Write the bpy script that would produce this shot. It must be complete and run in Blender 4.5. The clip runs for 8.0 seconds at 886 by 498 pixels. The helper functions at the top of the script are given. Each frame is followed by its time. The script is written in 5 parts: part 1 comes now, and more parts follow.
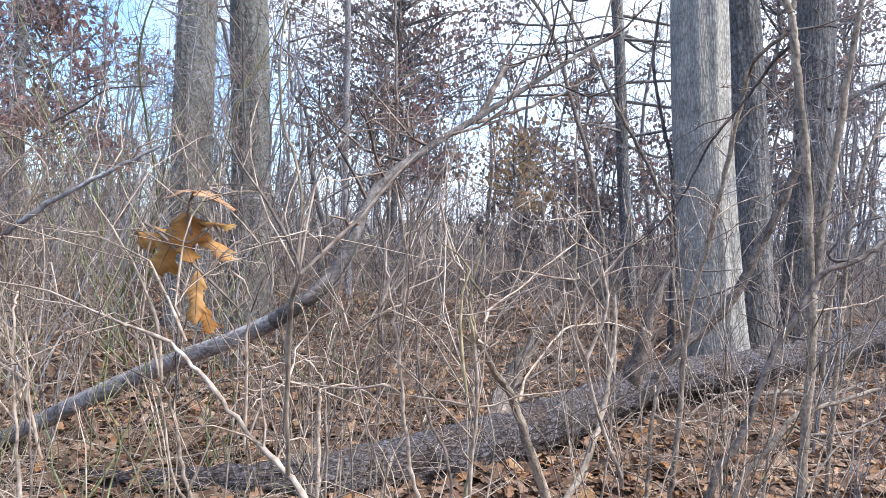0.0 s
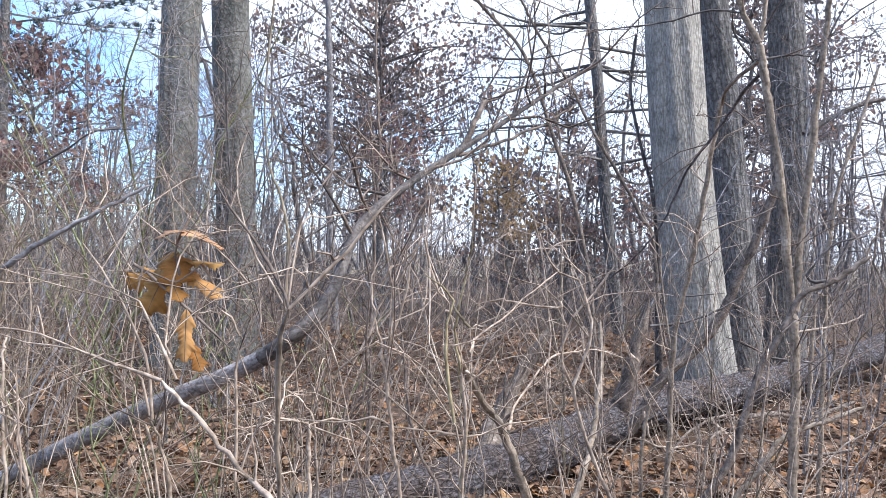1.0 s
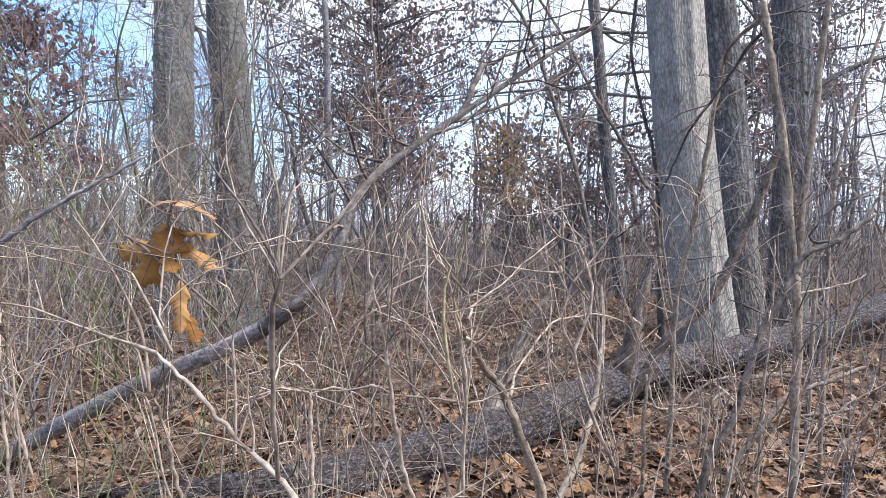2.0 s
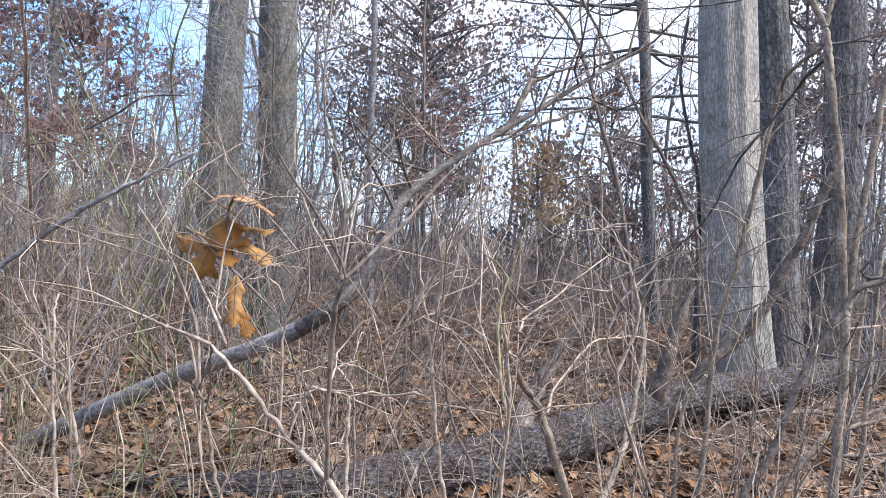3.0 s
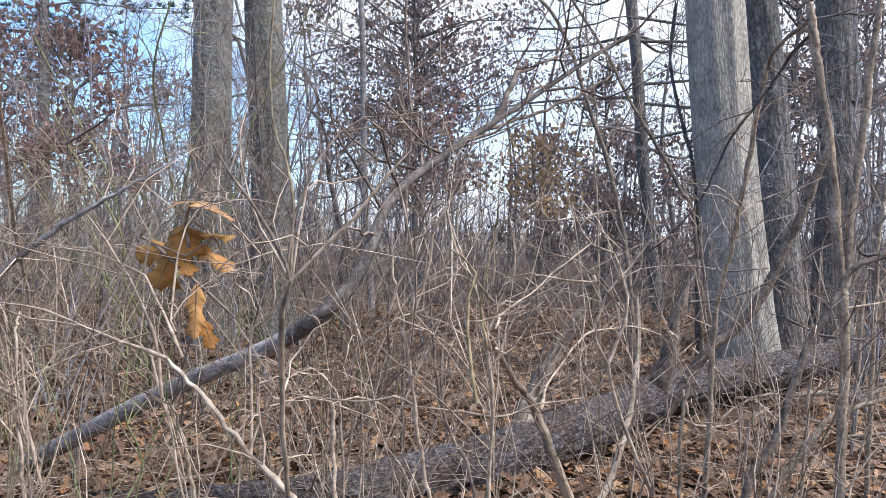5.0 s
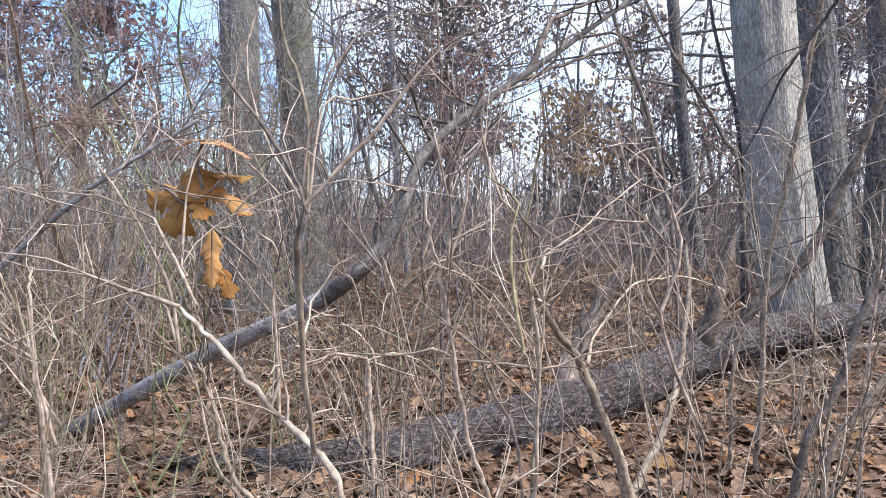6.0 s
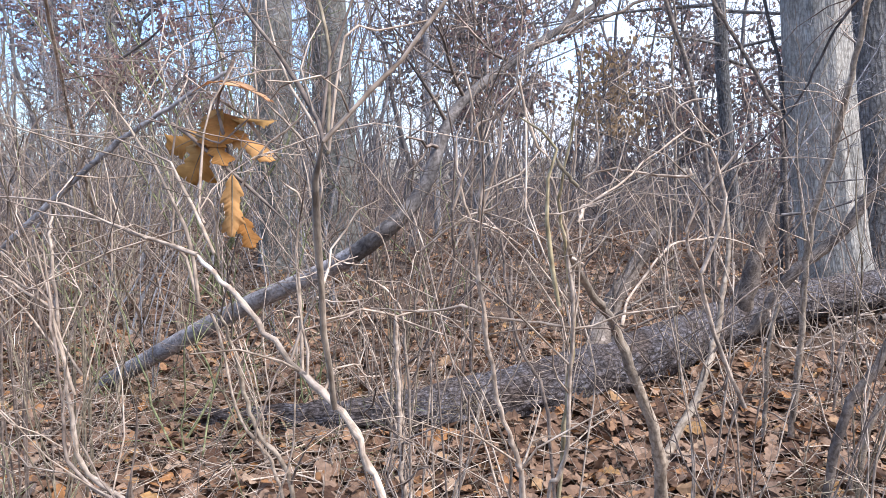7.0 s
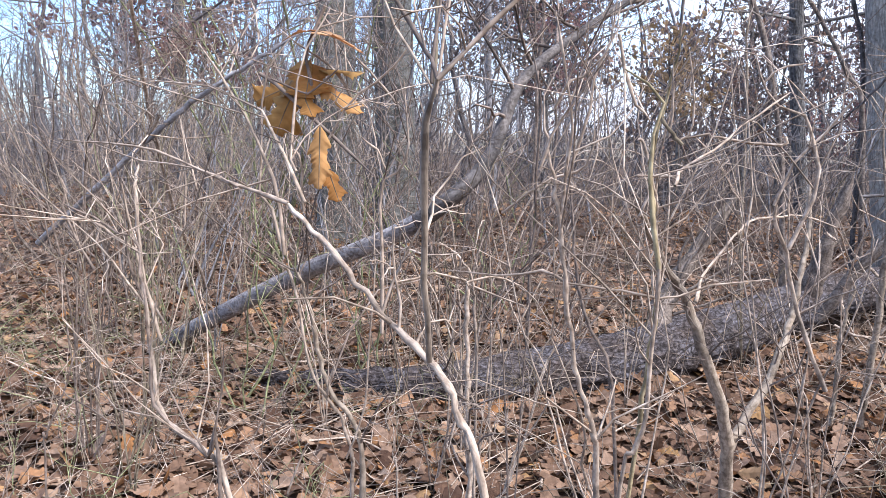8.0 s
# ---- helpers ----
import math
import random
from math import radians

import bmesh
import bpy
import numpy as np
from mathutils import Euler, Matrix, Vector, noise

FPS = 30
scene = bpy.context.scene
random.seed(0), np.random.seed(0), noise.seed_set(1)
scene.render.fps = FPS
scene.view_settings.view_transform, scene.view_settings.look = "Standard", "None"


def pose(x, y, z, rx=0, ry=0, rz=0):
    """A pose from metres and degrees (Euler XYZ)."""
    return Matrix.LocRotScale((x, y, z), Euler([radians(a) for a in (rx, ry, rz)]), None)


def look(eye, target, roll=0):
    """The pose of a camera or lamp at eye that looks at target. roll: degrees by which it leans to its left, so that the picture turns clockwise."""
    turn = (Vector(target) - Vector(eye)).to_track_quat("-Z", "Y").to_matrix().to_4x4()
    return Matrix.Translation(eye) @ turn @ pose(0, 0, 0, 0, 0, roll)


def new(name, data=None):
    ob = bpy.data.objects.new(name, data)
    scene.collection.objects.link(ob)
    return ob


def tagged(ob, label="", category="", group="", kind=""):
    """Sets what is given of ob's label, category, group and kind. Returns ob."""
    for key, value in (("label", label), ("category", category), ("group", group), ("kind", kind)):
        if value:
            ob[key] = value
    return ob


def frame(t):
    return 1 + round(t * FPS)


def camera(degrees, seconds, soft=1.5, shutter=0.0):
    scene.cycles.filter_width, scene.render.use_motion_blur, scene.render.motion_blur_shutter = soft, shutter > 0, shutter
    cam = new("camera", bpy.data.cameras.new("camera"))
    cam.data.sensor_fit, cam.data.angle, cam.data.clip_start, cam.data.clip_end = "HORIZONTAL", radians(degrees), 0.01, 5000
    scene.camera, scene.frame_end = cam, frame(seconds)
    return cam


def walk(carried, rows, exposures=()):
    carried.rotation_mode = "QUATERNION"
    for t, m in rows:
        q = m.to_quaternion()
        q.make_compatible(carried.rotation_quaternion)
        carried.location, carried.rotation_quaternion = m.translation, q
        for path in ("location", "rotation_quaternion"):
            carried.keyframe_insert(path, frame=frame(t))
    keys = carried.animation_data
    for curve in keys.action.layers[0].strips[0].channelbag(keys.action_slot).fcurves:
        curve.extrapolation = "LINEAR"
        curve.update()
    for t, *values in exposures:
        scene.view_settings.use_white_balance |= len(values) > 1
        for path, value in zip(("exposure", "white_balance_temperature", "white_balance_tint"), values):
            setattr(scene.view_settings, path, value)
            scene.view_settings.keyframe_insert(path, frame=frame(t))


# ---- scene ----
cam = camera(62.9, 8.0, soft=0.6)
PATH = [
    (0, (-0.073, 0.516, 1.405), (-0.061, 2.515, 1.33), 3.1),
    (0.5, (-0.067, 0.494, 1.404), (-0.048, 2.493, 1.336), 2.0),
    (1, (-0.069, 0.487, 1.406), (-0.023, 2.486, 1.421), 1.5),
    (1.5, (-0.032, 0.47, 1.412), (0.043, 2.468, 1.431), -0.6),
    (2, (-0.06, 0.505, 1.404), (-0.018, 2.503, 1.329), 0.5),
    (2.2, (-0.091, 0.508, 1.375), (-0.146, 2.505, 1.29), 4.3),
    (3.3, (-0.098, 0.515, 1.409), (-0.132, 2.515, 1.405), 3.4),
    (3.5, (-0.062, 0.502, 1.417), (-0.068, 2.502, 1.449), 2.3),
    (4, (-0.012, 0.46, 1.436), (0.019, 2.458, 1.533), -0.6),
    (4.5, (-0.024, 0.496, 1.418), (-0.055, 2.496, 1.422), 0.1),
    (5, (-0.046, 0.562, 1.395), (-0.099, 2.561, 1.346), 1.1),
    (5.2, (-0.073, 0.575, 1.347), (-0.17, 2.567, 1.195), 2.0),
    (6.3, (-0.038, 0.69, 1.35), (-0.205, 2.678, 1.215), -1.5),
    (6.5, (-0.031, 0.692, 1.352), (-0.206, 2.68, 1.227), -1.6),
    (7, (-0.057, 0.724, 1.329), (-0.291, 2.694, 1.08), -0.2),
    (7.5, (-0.074, 0.73, 1.306), (-0.336, 2.685, 0.978), 0.5),
    (8, (-0.106, 0.738, 1.303), (-0.478, 2.677, 0.986), 1.2),
]
walk(
    cam,
    [(t, look(eye, target, roll)) for t, eye, target, roll in PATH],
    [(0.0, 0.92, 5580, 10), (2.0, 0.72, 5680, 11), (3.5, 0.78, 5640, 11), (4.5, 0.6, 5730, 11), (5.2, 0.6, 5790, 11), (6.5, 0.9, 5700, 12), (8.0, 0.9, 5650, 14)],
)

# ---- light ----
world = bpy.data.worlds.new("sky")
scene.world = world
world.use_nodes = True
wn, wl = world.node_tree.nodes, world.node_tree.links
wn.clear()
SUN_ELEVATION, SUN_ROTATION = radians(56), radians(108)
sky = wn.new("ShaderNodeTexSky")
sky.sky_type, sky.sun_disc = "NISHITA", False
sky.sun_elevation, sky.sun_rotation = SUN_ELEVATION, SUN_ROTATION
where = wn.new("ShaderNodeTexCoord")
cloud = wn.new("ShaderNodeTexNoise")
cloud.inputs["Scale"].default_value, cloud.inputs["Detail"].default_value = 1.9, 6.0
cover = wn.new("ShaderNodeValToRGB")
cover.color_ramp.elements[0].position, cover.color_ramp.elements[1].position = 0.35, 0.53
tint = wn.new("ShaderNodeMix")
tint.data_type, tint.blend_type = "RGBA", "MIX"
tint.inputs["B"].default_value = (9.8, 10.0, 10.5, 1)
blue = wn.new("ShaderNodeMix")
blue.data_type, blue.blend_type = "RGBA", "MULTIPLY"
blue.inputs["Factor"].default_value = 1.0
blue.inputs["B"].default_value = (1.9, 2.2, 2.6, 1)
back = wn.new("ShaderNodeBackground")
back.inputs["Strength"].default_value = 0.088
out = wn.new("ShaderNodeOutputWorld")
wl.new(where.outputs["Generated"], cloud.inputs["Vector"])
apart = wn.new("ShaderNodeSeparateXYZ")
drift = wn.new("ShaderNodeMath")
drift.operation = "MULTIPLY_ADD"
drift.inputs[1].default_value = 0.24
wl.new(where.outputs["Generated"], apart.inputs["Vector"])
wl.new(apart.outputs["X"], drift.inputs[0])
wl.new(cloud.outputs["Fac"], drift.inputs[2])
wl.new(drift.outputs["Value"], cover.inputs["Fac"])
wl.new(sky.outputs["Color"], blue.inputs["A"])
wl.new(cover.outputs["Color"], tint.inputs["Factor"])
wl.new(blue.outputs["Result"], tint.inputs["A"])
wl.new(tint.outputs["Result"], back.inputs["Color"])
wl.new(back.outputs["Background"], out.inputs["Surface"])

sun = new("sun", bpy.data.lights.new("sun", "SUN"))
sun.data.energy, sun.data.angle, sun.data.color = 4.4, radians(14), (1.0, 0.945, 0.885)
sun.matrix_world = look((6.0, 1.05, 9.35), (0.0, 3.0, 0.0))


# ---- materials ----
def shader(name, rough=0.85):
    m = bpy.data.materials.new(name)
    m.use_nodes = True
    b = m.node_tree.nodes["Principled BSDF"]
    b.inputs["Roughness"].default_value = rough
    b.inputs["Specular IOR Level"].default_value = 0.25
    return m, m.node_tree.nodes, m.node_tree.links, b


def ramp(nodes, stops):
    r = nodes.new("ShaderNodeValToRGB")
    while len(r.color_ramp.elements) < len(stops):
        r.color_ramp.elements.new(0.5)
    for e, (at, c) in zip(r.color_ramp.elements, stops):
        e.position, e.color = at, (*c, 1)
    return r


def mixed(nodes, links, a, b, fac, kind="MIX"):
    m = nodes.new("ShaderNodeMix")
    m.data_type, m.blend_type = "RGBA", kind
    for key, value in (("A", a), ("B", b), ("Factor", fac)):
        if isinstance(value, (tuple, float)):
            m.inputs[key].default_value = (*value, 1) if isinstance(value, tuple) else value
        else:
            links.new(value, m.inputs[key])
    return m.outputs["Result"]


def bark(name, dark, mid, pale, across=40.0, along=5.0, relief=0.02, spread=0.35):
    """Bark with its grain along the limb (UV in metres), stains, specks, and some colour of its own for each stem."""
    m, n, l, b = shader(name, 0.9)
    uv = n.new("ShaderNodeUVMap")
    mp = n.new("ShaderNodeMapping")
    mp.inputs["Scale"].default_value = (across, along, 1)
    l.new(uv.outputs["UV"], mp.inputs["Vector"])
    grain = n.new("ShaderNodeTexNoise")
    grain.inputs["Scale"].default_value, grain.inputs["Detail"].default_value = 1.0, 6.0
    grain.inputs["Roughness"].default_value, grain.inputs["Distortion"].default_value = 0.65, 0.4
    l.new(mp.outputs["Vector"], grain.inputs["Vector"])
    c = ramp(n, [(0.3, dark), (0.5, mid), (0.72, pale)])
    l.new(grain.outputs["Fac"], c.inputs["Fac"])
    geo = n.new("ShaderNodeNewGeometry")
    own = ramp(n, [(0.0, (1 - spread,) * 3), (1.0, (1 + spread,) * 3)])
    own.color_ramp.interpolation = "LINEAR"
    l.new(geo.outputs["Random Per Island"], own.inputs["Fac"])
    col = mixed(n, l, c.outputs["Color"], own.outputs["Color"], 1.0, "MULTIPLY")
    place = n.new("ShaderNodeTexCoord")
    stain = n.new("ShaderNodeTexNoise")
    stain.inputs["Scale"].default_value, stain.inputs["Detail"].default_value = 8.0, 6.0
    l.new(place.outputs["Object"], stain.inputs["Vector"])
    s = ramp(n, [(0.33, (0.56, 0.56, 0.58)), (0.5, (0.95, 0.94, 0.93)), (0.68, (1.22, 1.2, 1.18))])
    l.new(stain.outputs["Fac"], s.inputs["Fac"])
    col = mixed(n, l, col, s.outputs["Color"], 1.0, "MULTIPLY")
    speck = n.new("ShaderNodeTexNoise")
    speck.inputs["Scale"].default_value, speck.inputs["Detail"].default_value = 75.0, 3.0
    l.new(place.outputs["Object"], speck.inputs["Vector"])
    f = ramp(n, [(0.36, (0.66, 0.63, 0.6)), (0.5, (1.0, 1.0, 1.0)), (0.66, (1.24, 1.24, 1.24))])
    l.new(speck.outputs["Fac"], f.inputs["Fac"])
    col = mixed(n, l, col, f.outputs["Color"], 1.0, "MULTIPLY")
    l.new(col, b.inputs["Base Color"])
    bump = n.new("ShaderNodeBump")
    bump.inputs["Strength"].default_value, bump.inputs["Distance"].default_value = 0.9, relief
    l.new(grain.outputs["Fac"], bump.inputs["Height"])
    l.new(bump.outputs["Normal"], b.inputs["Normal"])
    return m


def leaf_matter(name, stops, single=False, glow=0.35):
    """Dry leaf: a tone of its own for each leaf, blotches, and light that passes through the blade."""
    m, n, l, b = shader(name, 0.75)
    if single:
        tone = n.new("ShaderNodeObjectInfo").outputs["Random"]
    else:
        tone = n.new("ShaderNodeNewGeometry").outputs["Random Per Island"]
    c = ramp(n, stops)
    l.new(tone, c.inputs["Fac"])
    place = n.new("ShaderNodeTexCoord")
    blot = n.new("ShaderNodeTexNoise")
    blot.inputs["Scale"].default_value, blot.inputs["Detail"].default_value = 38.0, 4.0
    l.new(place.outputs["Object"], blot.inputs["Vector"])
    s = ramp(n, [(0.35, (0.7, 0.68, 0.66)), (0.65, (1.15, 1.12, 1.08))])
    l.new(blot.outputs["Fac"], s.inputs["Fac"])
    col = mixed(n, l, c.outputs["Color"], s.outputs["Color"], 1.0, "MULTIPLY")
    l.new(col, b.inputs["Base Color"])
    veins = n.new("ShaderNodeBump")
    veins.inputs["Strength"].default_value, veins.inputs["Distance"].default_value = 0.5, 0.004
    l.new(blot.outputs["Fac"], veins.inputs["Height"])
    l.new(veins.outputs["Normal"], b.inputs["Normal"])
    thin = n.new("ShaderNodeBsdfTranslucent")
    l.new(col, thin.inputs["Color"])
    both = n.new("ShaderNodeMixShader")
    both.inputs["Fac"].default_value = glow
    l.new(b.outputs["BSDF"], both.inputs[1])
    l.new(thin.outputs["BSDF"], both.inputs[2])
    l.new(both.outputs["Shader"], n["Material Output"].inputs["Surface"])
    return m


def earth():
    m, n, l, b = shader("forest_soil", 0.95)
    place = n.new("ShaderNodeTexCoord")
    big = n.new("ShaderNodeTexNoise")
    big.inputs["Scale"].default_value, big.inputs["Detail"].default_value = 0.7, 5.0
    fine = n.new("ShaderNodeTexVoronoi")
    fine.inputs["Scale"].default_value = 16.0
    l.new(place.outputs["Object"], big.inputs["Vector"])
    l.new(place.outputs["Object"], fine.inputs["Vector"])
    a = ramp(n, [(0.3, (0.045, 0.029, 0.02)), (0.7, (0.1, 0.066, 0.045))])
    l.new(big.outputs["Fac"], a.inputs["Fac"])
    grey = n.new("ShaderNodeSeparateColor")
    l.new(fine.outputs["Color"], grey.inputs["Color"])
    c = ramp(n, [(0.0, (0.6, 0.58, 0.56)), (1.0, (1.4, 1.36, 1.3))])
    l.new(grey.outputs["Red"], c.inputs["Fac"])
    l.new(mixed(n, l, a.outputs["Color"], c.outputs["Color"], 1.0, "MULTIPLY"), b.inputs["Base Color"])
    bump = n.new("ShaderNodeBump")
    bump.inputs["Distance"].default_value = 0.03
    l.new(grey.outputs["Red"], bump.inputs["Height"])
    l.new(bump.outputs["Normal"], b.inputs["Normal"])
    return m


def log_bark():
    """Old bark in loose plates: dark cracks, grey-blue weathered faces, brown where it has flaked."""
    m, n, l, b = shader("weathered_log_bark", 0.92)
    place = n.new("ShaderNodeTexCoord")
    uv = n.new("ShaderNodeUVMap")
    mp = n.new("ShaderNodeMapping")
    mp.inputs["Scale"].default_value = (38, 13, 1)
    l.new(uv.outputs["UV"], mp.inputs["Vector"])
    plates = n.new("ShaderNodeTexVoronoi")
    plates.feature = "DISTANCE_TO_EDGE"
    plates.inputs["Scale"].default_value = 1.0
    fine = n.new("ShaderNodeTexNoise")
    fine.inputs["Scale"].default_value, fine.inputs["Detail"].default_value, fine.inputs["Roughness"].default_value = 42.0, 8.0, 0.72
    broad = n.new("ShaderNodeTexNoise")
    broad.inputs["Scale"].default_value, broad.inputs["Detail"].default_value = 6.0, 5.0
    l.new(mp.outputs["Vector"], plates.inputs["Vector"])
    for node in (fine, broad):
        l.new(place.outputs["Object"], node.inputs["Vector"])
    a = ramp(n, [(0.34, (0.028, 0.023, 0.022)), (0.46, (0.1, 0.087, 0.084)), (0.58, (0.185, 0.168, 0.17)), (0.72, (0.36, 0.34, 0.35))])
    l.new(fine.outputs["Fac"], a.inputs["Fac"])
    c = ramp(n, [(0.35, (0.75, 0.62, 0.52)), (0.6, (1.0, 1.0, 1.05))])
    l.new(broad.outputs["Fac"], c.inputs["Fac"])
    col = mixed(n, l, a.outputs["Color"], c.outputs["Color"], 1.0, "MULTIPLY")
    crack = ramp(n, [(0.0, (0.34, 0.31, 0.29)), (0.12, (1, 1, 1))])
    l.new(plates.outputs["Distance"], crack.inputs["Fac"])
    col = mixed(n, l, col, crack.outputs["Color"], 1.0, "MULTIPLY")
    l.new(col, b.inputs["Base Color"])
    rise = n.new("ShaderNodeMath")
    rise.operation = "ADD"
    l.new(fine.outputs["Fac"], rise.inputs[0])
    l.new(plates.outputs["Distance"], rise.inputs[1])
    bump = n.new("ShaderNodeBump")
    bump.inputs["Strength"].default_value, bump.inputs["Distance"].default_value = 1.0, 0.03
    l.new(rise.outputs["Value"], bump.inputs["Height"])
    l.new(bump.outputs["Normal"], b.inputs["Normal"])
    return m


def plate_bark(name, dark, mid, pale, across, along, crack, relief):
    """Old bark split into long plates by wandering cracks (UV in metres), with fine grain and stains."""
    m, n, l, b = shader(name, 0.92)
    uv = n.new("ShaderNodeUVMap")
    mp = n.new("ShaderNodeMapping")
    mp.inputs["Scale"].default_value = (across, along, 1)
    l.new(uv.outputs["UV"], mp.inputs["Vector"])
    wander = n.new("ShaderNodeTexNoise")
    wander.inputs["Scale"].default_value, wander.inputs["Detail"].default_value = 1.3, 5.0
    l.new(mp.outputs["Vector"], wander.inputs["Vector"])
    bent = mixed(n, l, mp.outputs["Vector"], wander.outputs["Color"], 0.55, "ADD")
    plates = n.new("ShaderNodeTexVoronoi")
    plates.feature = "DISTANCE_TO_EDGE"
    plates.inputs["Scale"].default_value = 1.0
    l.new(bent, plates.inputs["Vector"])
    place = n.new("ShaderNodeTexCoord")
    fine = n.new("ShaderNodeTexNoise")
    fine.inputs["Scale"].default_value, fine.inputs["Detail"].default_value, fine.inputs["Roughness"].default_value = 24.0, 7.0, 0.7
    broad = n.new("ShaderNodeTexNoise")
    broad.inputs["Scale"].default_value, broad.inputs["Detail"].default_value = 3.0, 5.0
    for node in (fine, broad):
        l.new(place.outputs["Object"], node.inputs["Vector"])
    a = ramp(n, [(0.32, dark), (0.5, mid), (0.68, pale)])
    l.new(fine.outputs["Fac"], a.inputs["Fac"])
    s = ramp(n, [(0.35, (0.76, 0.76, 0.76)), (0.65, (1.16, 1.14, 1.12))])
    l.new(broad.outputs["Fac"], s.inputs["Fac"])
    col = mixed(n, l, a.outputs["Color"], s.outputs["Color"], 1.0, "MULTIPLY")
    c = ramp(n, [(0.0, (crack, crack * 0.97, crack * 0.94)), (0.16, (1, 1, 1))])
    l.new(plates.outputs["Distance"], c.inputs["Fac"])
    col = mixed(n, l, col, c.outputs["Color"], 1.0, "MULTIPLY")
    l.new(col, b.inputs["Base Color"])
    rise = n.new("ShaderNodeMath")
    rise.operation = "MULTIPLY_ADD"
    rise.inputs[1].default_value = 0.35
    l.new(fine.outputs["Fac"], rise.inputs[0])
    l.new(plates.outputs["Distance"], rise.inputs[2])
    bump = n.new("ShaderNodeBump")
    bump.inputs["Strength"].default_value, bump.inputs["Distance"].default_value = 1.0, relief
    l.new(rise.outputs["Value"], bump.inputs["Height"])
    l.new(bump.outputs["Normal"], b.inputs["Normal"])
    return m


SOIL = earth()
STRAW = bark("dry_field_grass", (0.14, 0.115, 0.08), (0.22, 0.185, 0.135), (0.3, 0.26, 0.2), 1, 1, 0.02)
BARK_GREY = plate_bark("grey_oak_bark", (0.225, 0.206, 0.178), (0.36, 0.334, 0.29), (0.46, 0.43, 0.378), 44, 7.0, 0.6, 0.012)
BARK_BROWN = plate_bark("grey_brown_bark", (0.1, 0.097, 0.085), (0.185, 0.181, 0.161), (0.285, 0.28, 0.255), 17, 11.0, 0.72, 0.014)
BARK_DARK = plate_bark("dark_furrowed_bark", (0.085, 0.079, 0.075), (0.18, 0.17, 0.16), (0.28, 0.268, 0.254), 26, 5.5, 0.5, 0.018)
BARK_LOG = log_bark()
BARK_FALLEN = bark("smooth_fallen_grey_bark", (0.13, 0.112, 0.103), (0.25, 0.222, 0.208), (0.37, 0.338, 0.32), 30, 14, 0.01)
BARK_POLE = bark("smooth_fallen_bark", (0.065, 0.05, 0.04), (0.16, 0.128, 0.103), (0.27, 0.225, 0.185), 34, 16, 0.008)
# rough limb bark with shade put into its colour, against the sun
BARK_LEADER_SHADED = bark("rough_dark_shaded_limb_bark", (0.05, 0.042, 0.038), (0.105, 0.091, 0.082), (0.175, 0.155, 0.142), 40, 12, 0.012)
BARK_SAPLING = bark("smooth_sapling_bark", (0.13, 0.098, 0.07), (0.26, 0.207, 0.153), (0.39, 0.325, 0.25), 60, 12, 0.004)
TWIG_PALE = bark("pale_twig_bark", (0.17, 0.126, 0.09), (0.36, 0.282, 0.212), (0.54, 0.455, 0.37), 90, 20, 0.002, spread=0.4)
TWIG_YELLOW = bark("yellowish_twig_bark", (0.095, 0.074, 0.047), (0.18, 0.145, 0.097), (0.3, 0.25, 0.178), 90, 20, 0.002, spread=0.3)
TWIG_GOLD = bark("golden_twig_bark", (0.16, 0.125, 0.065), (0.34, 0.275, 0.155), (0.5, 0.425, 0.27), 90, 20, 0.002, spread=0.25)
TWIG_GREEN = bark("green_briar_bark", (0.1, 0.11, 0.05), (0.22, 0.23, 0.11), (0.36, 0.36, 0.2), 90, 20, 0.002, spread=0.3)
TWIG_MIST = bark("blue_grey_twig_bark", (0.13, 0.124, 0.124), (0.225, 0.215, 0.216), (0.35, 0.336, 0.335), 60, 12, 0.002, spread=0.45)
TWIG_BROWN = bark("brown_twig_bark", (0.08, 0.058, 0.045), (0.18, 0.138, 0.108), (0.31, 0.25, 0.205), 90, 20, 0.002, spread=0.45)
TWIG_DARK = bark("dark_twig_bark", (0.05, 0.045, 0.045), (0.1, 0.09, 0.085), (0.17, 0.15, 0.14), 60, 12, 0.003, spread=0.45)
TWIG_FAR = bark("grey_brush_bark", (0.09, 0.08, 0.078), (0.155, 0.139, 0.134), (0.24, 0.22, 0.208), 40, 8, 0.003, spread=0.5)
LITTER_STOPS = [(0.0, (0.07, 0.036, 0.021)), (0.2, (0.13, 0.072, 0.042)), (0.5, (0.205, 0.124, 0.077)), (0.72, (0.27, 0.178, 0.12)), (0.82, (0.29, 0.138, 0.05)), (0.92, (0.34, 0.245, 0.175)), (1.0, (0.34, 0.195, 0.075))]
LITTER = leaf_matter("fallen_leaf", LITTER_STOPS, False, 0.15)
LITTER_ONE = leaf_matter("fallen_leaf_near", LITTER_STOPS, True, 0.15)
LEAF_GOLD = leaf_matter("golden_oak_leaf", [(0.0, (0.46, 0.22, 0.06)), (0.35, (0.45, 0.28, 0.09)), (0.65, (0.58, 0.33, 0.12)), (1.0, (0.6, 0.38, 0.23))], True, 0.45)
LEAF_RUSSET = leaf_matter("russet_oak_leaf", [(0.0, (0.16, 0.095, 0.105)), (0.5, (0.26, 0.155, 0.15)), (1.0, (0.42, 0.26, 0.2))], False, 0.5)
LEAF_DARK = leaf_matter("dark_dry_leaf", [(0.0, (0.13, 0.115, 0.12)), (0.55, (0.22, 0.19, 0.19)), (0.85, (0.3, 0.215, 0.19)), (1.0, (0.42, 0.25, 0.17))], False, 0.5)
LEAF_TAN = leaf_matter("tan_oak_leaf", [(0.0, (0.26, 0.175, 0.09)), (1.0, (0.5, 0.36, 0.21))], False, 0.5)
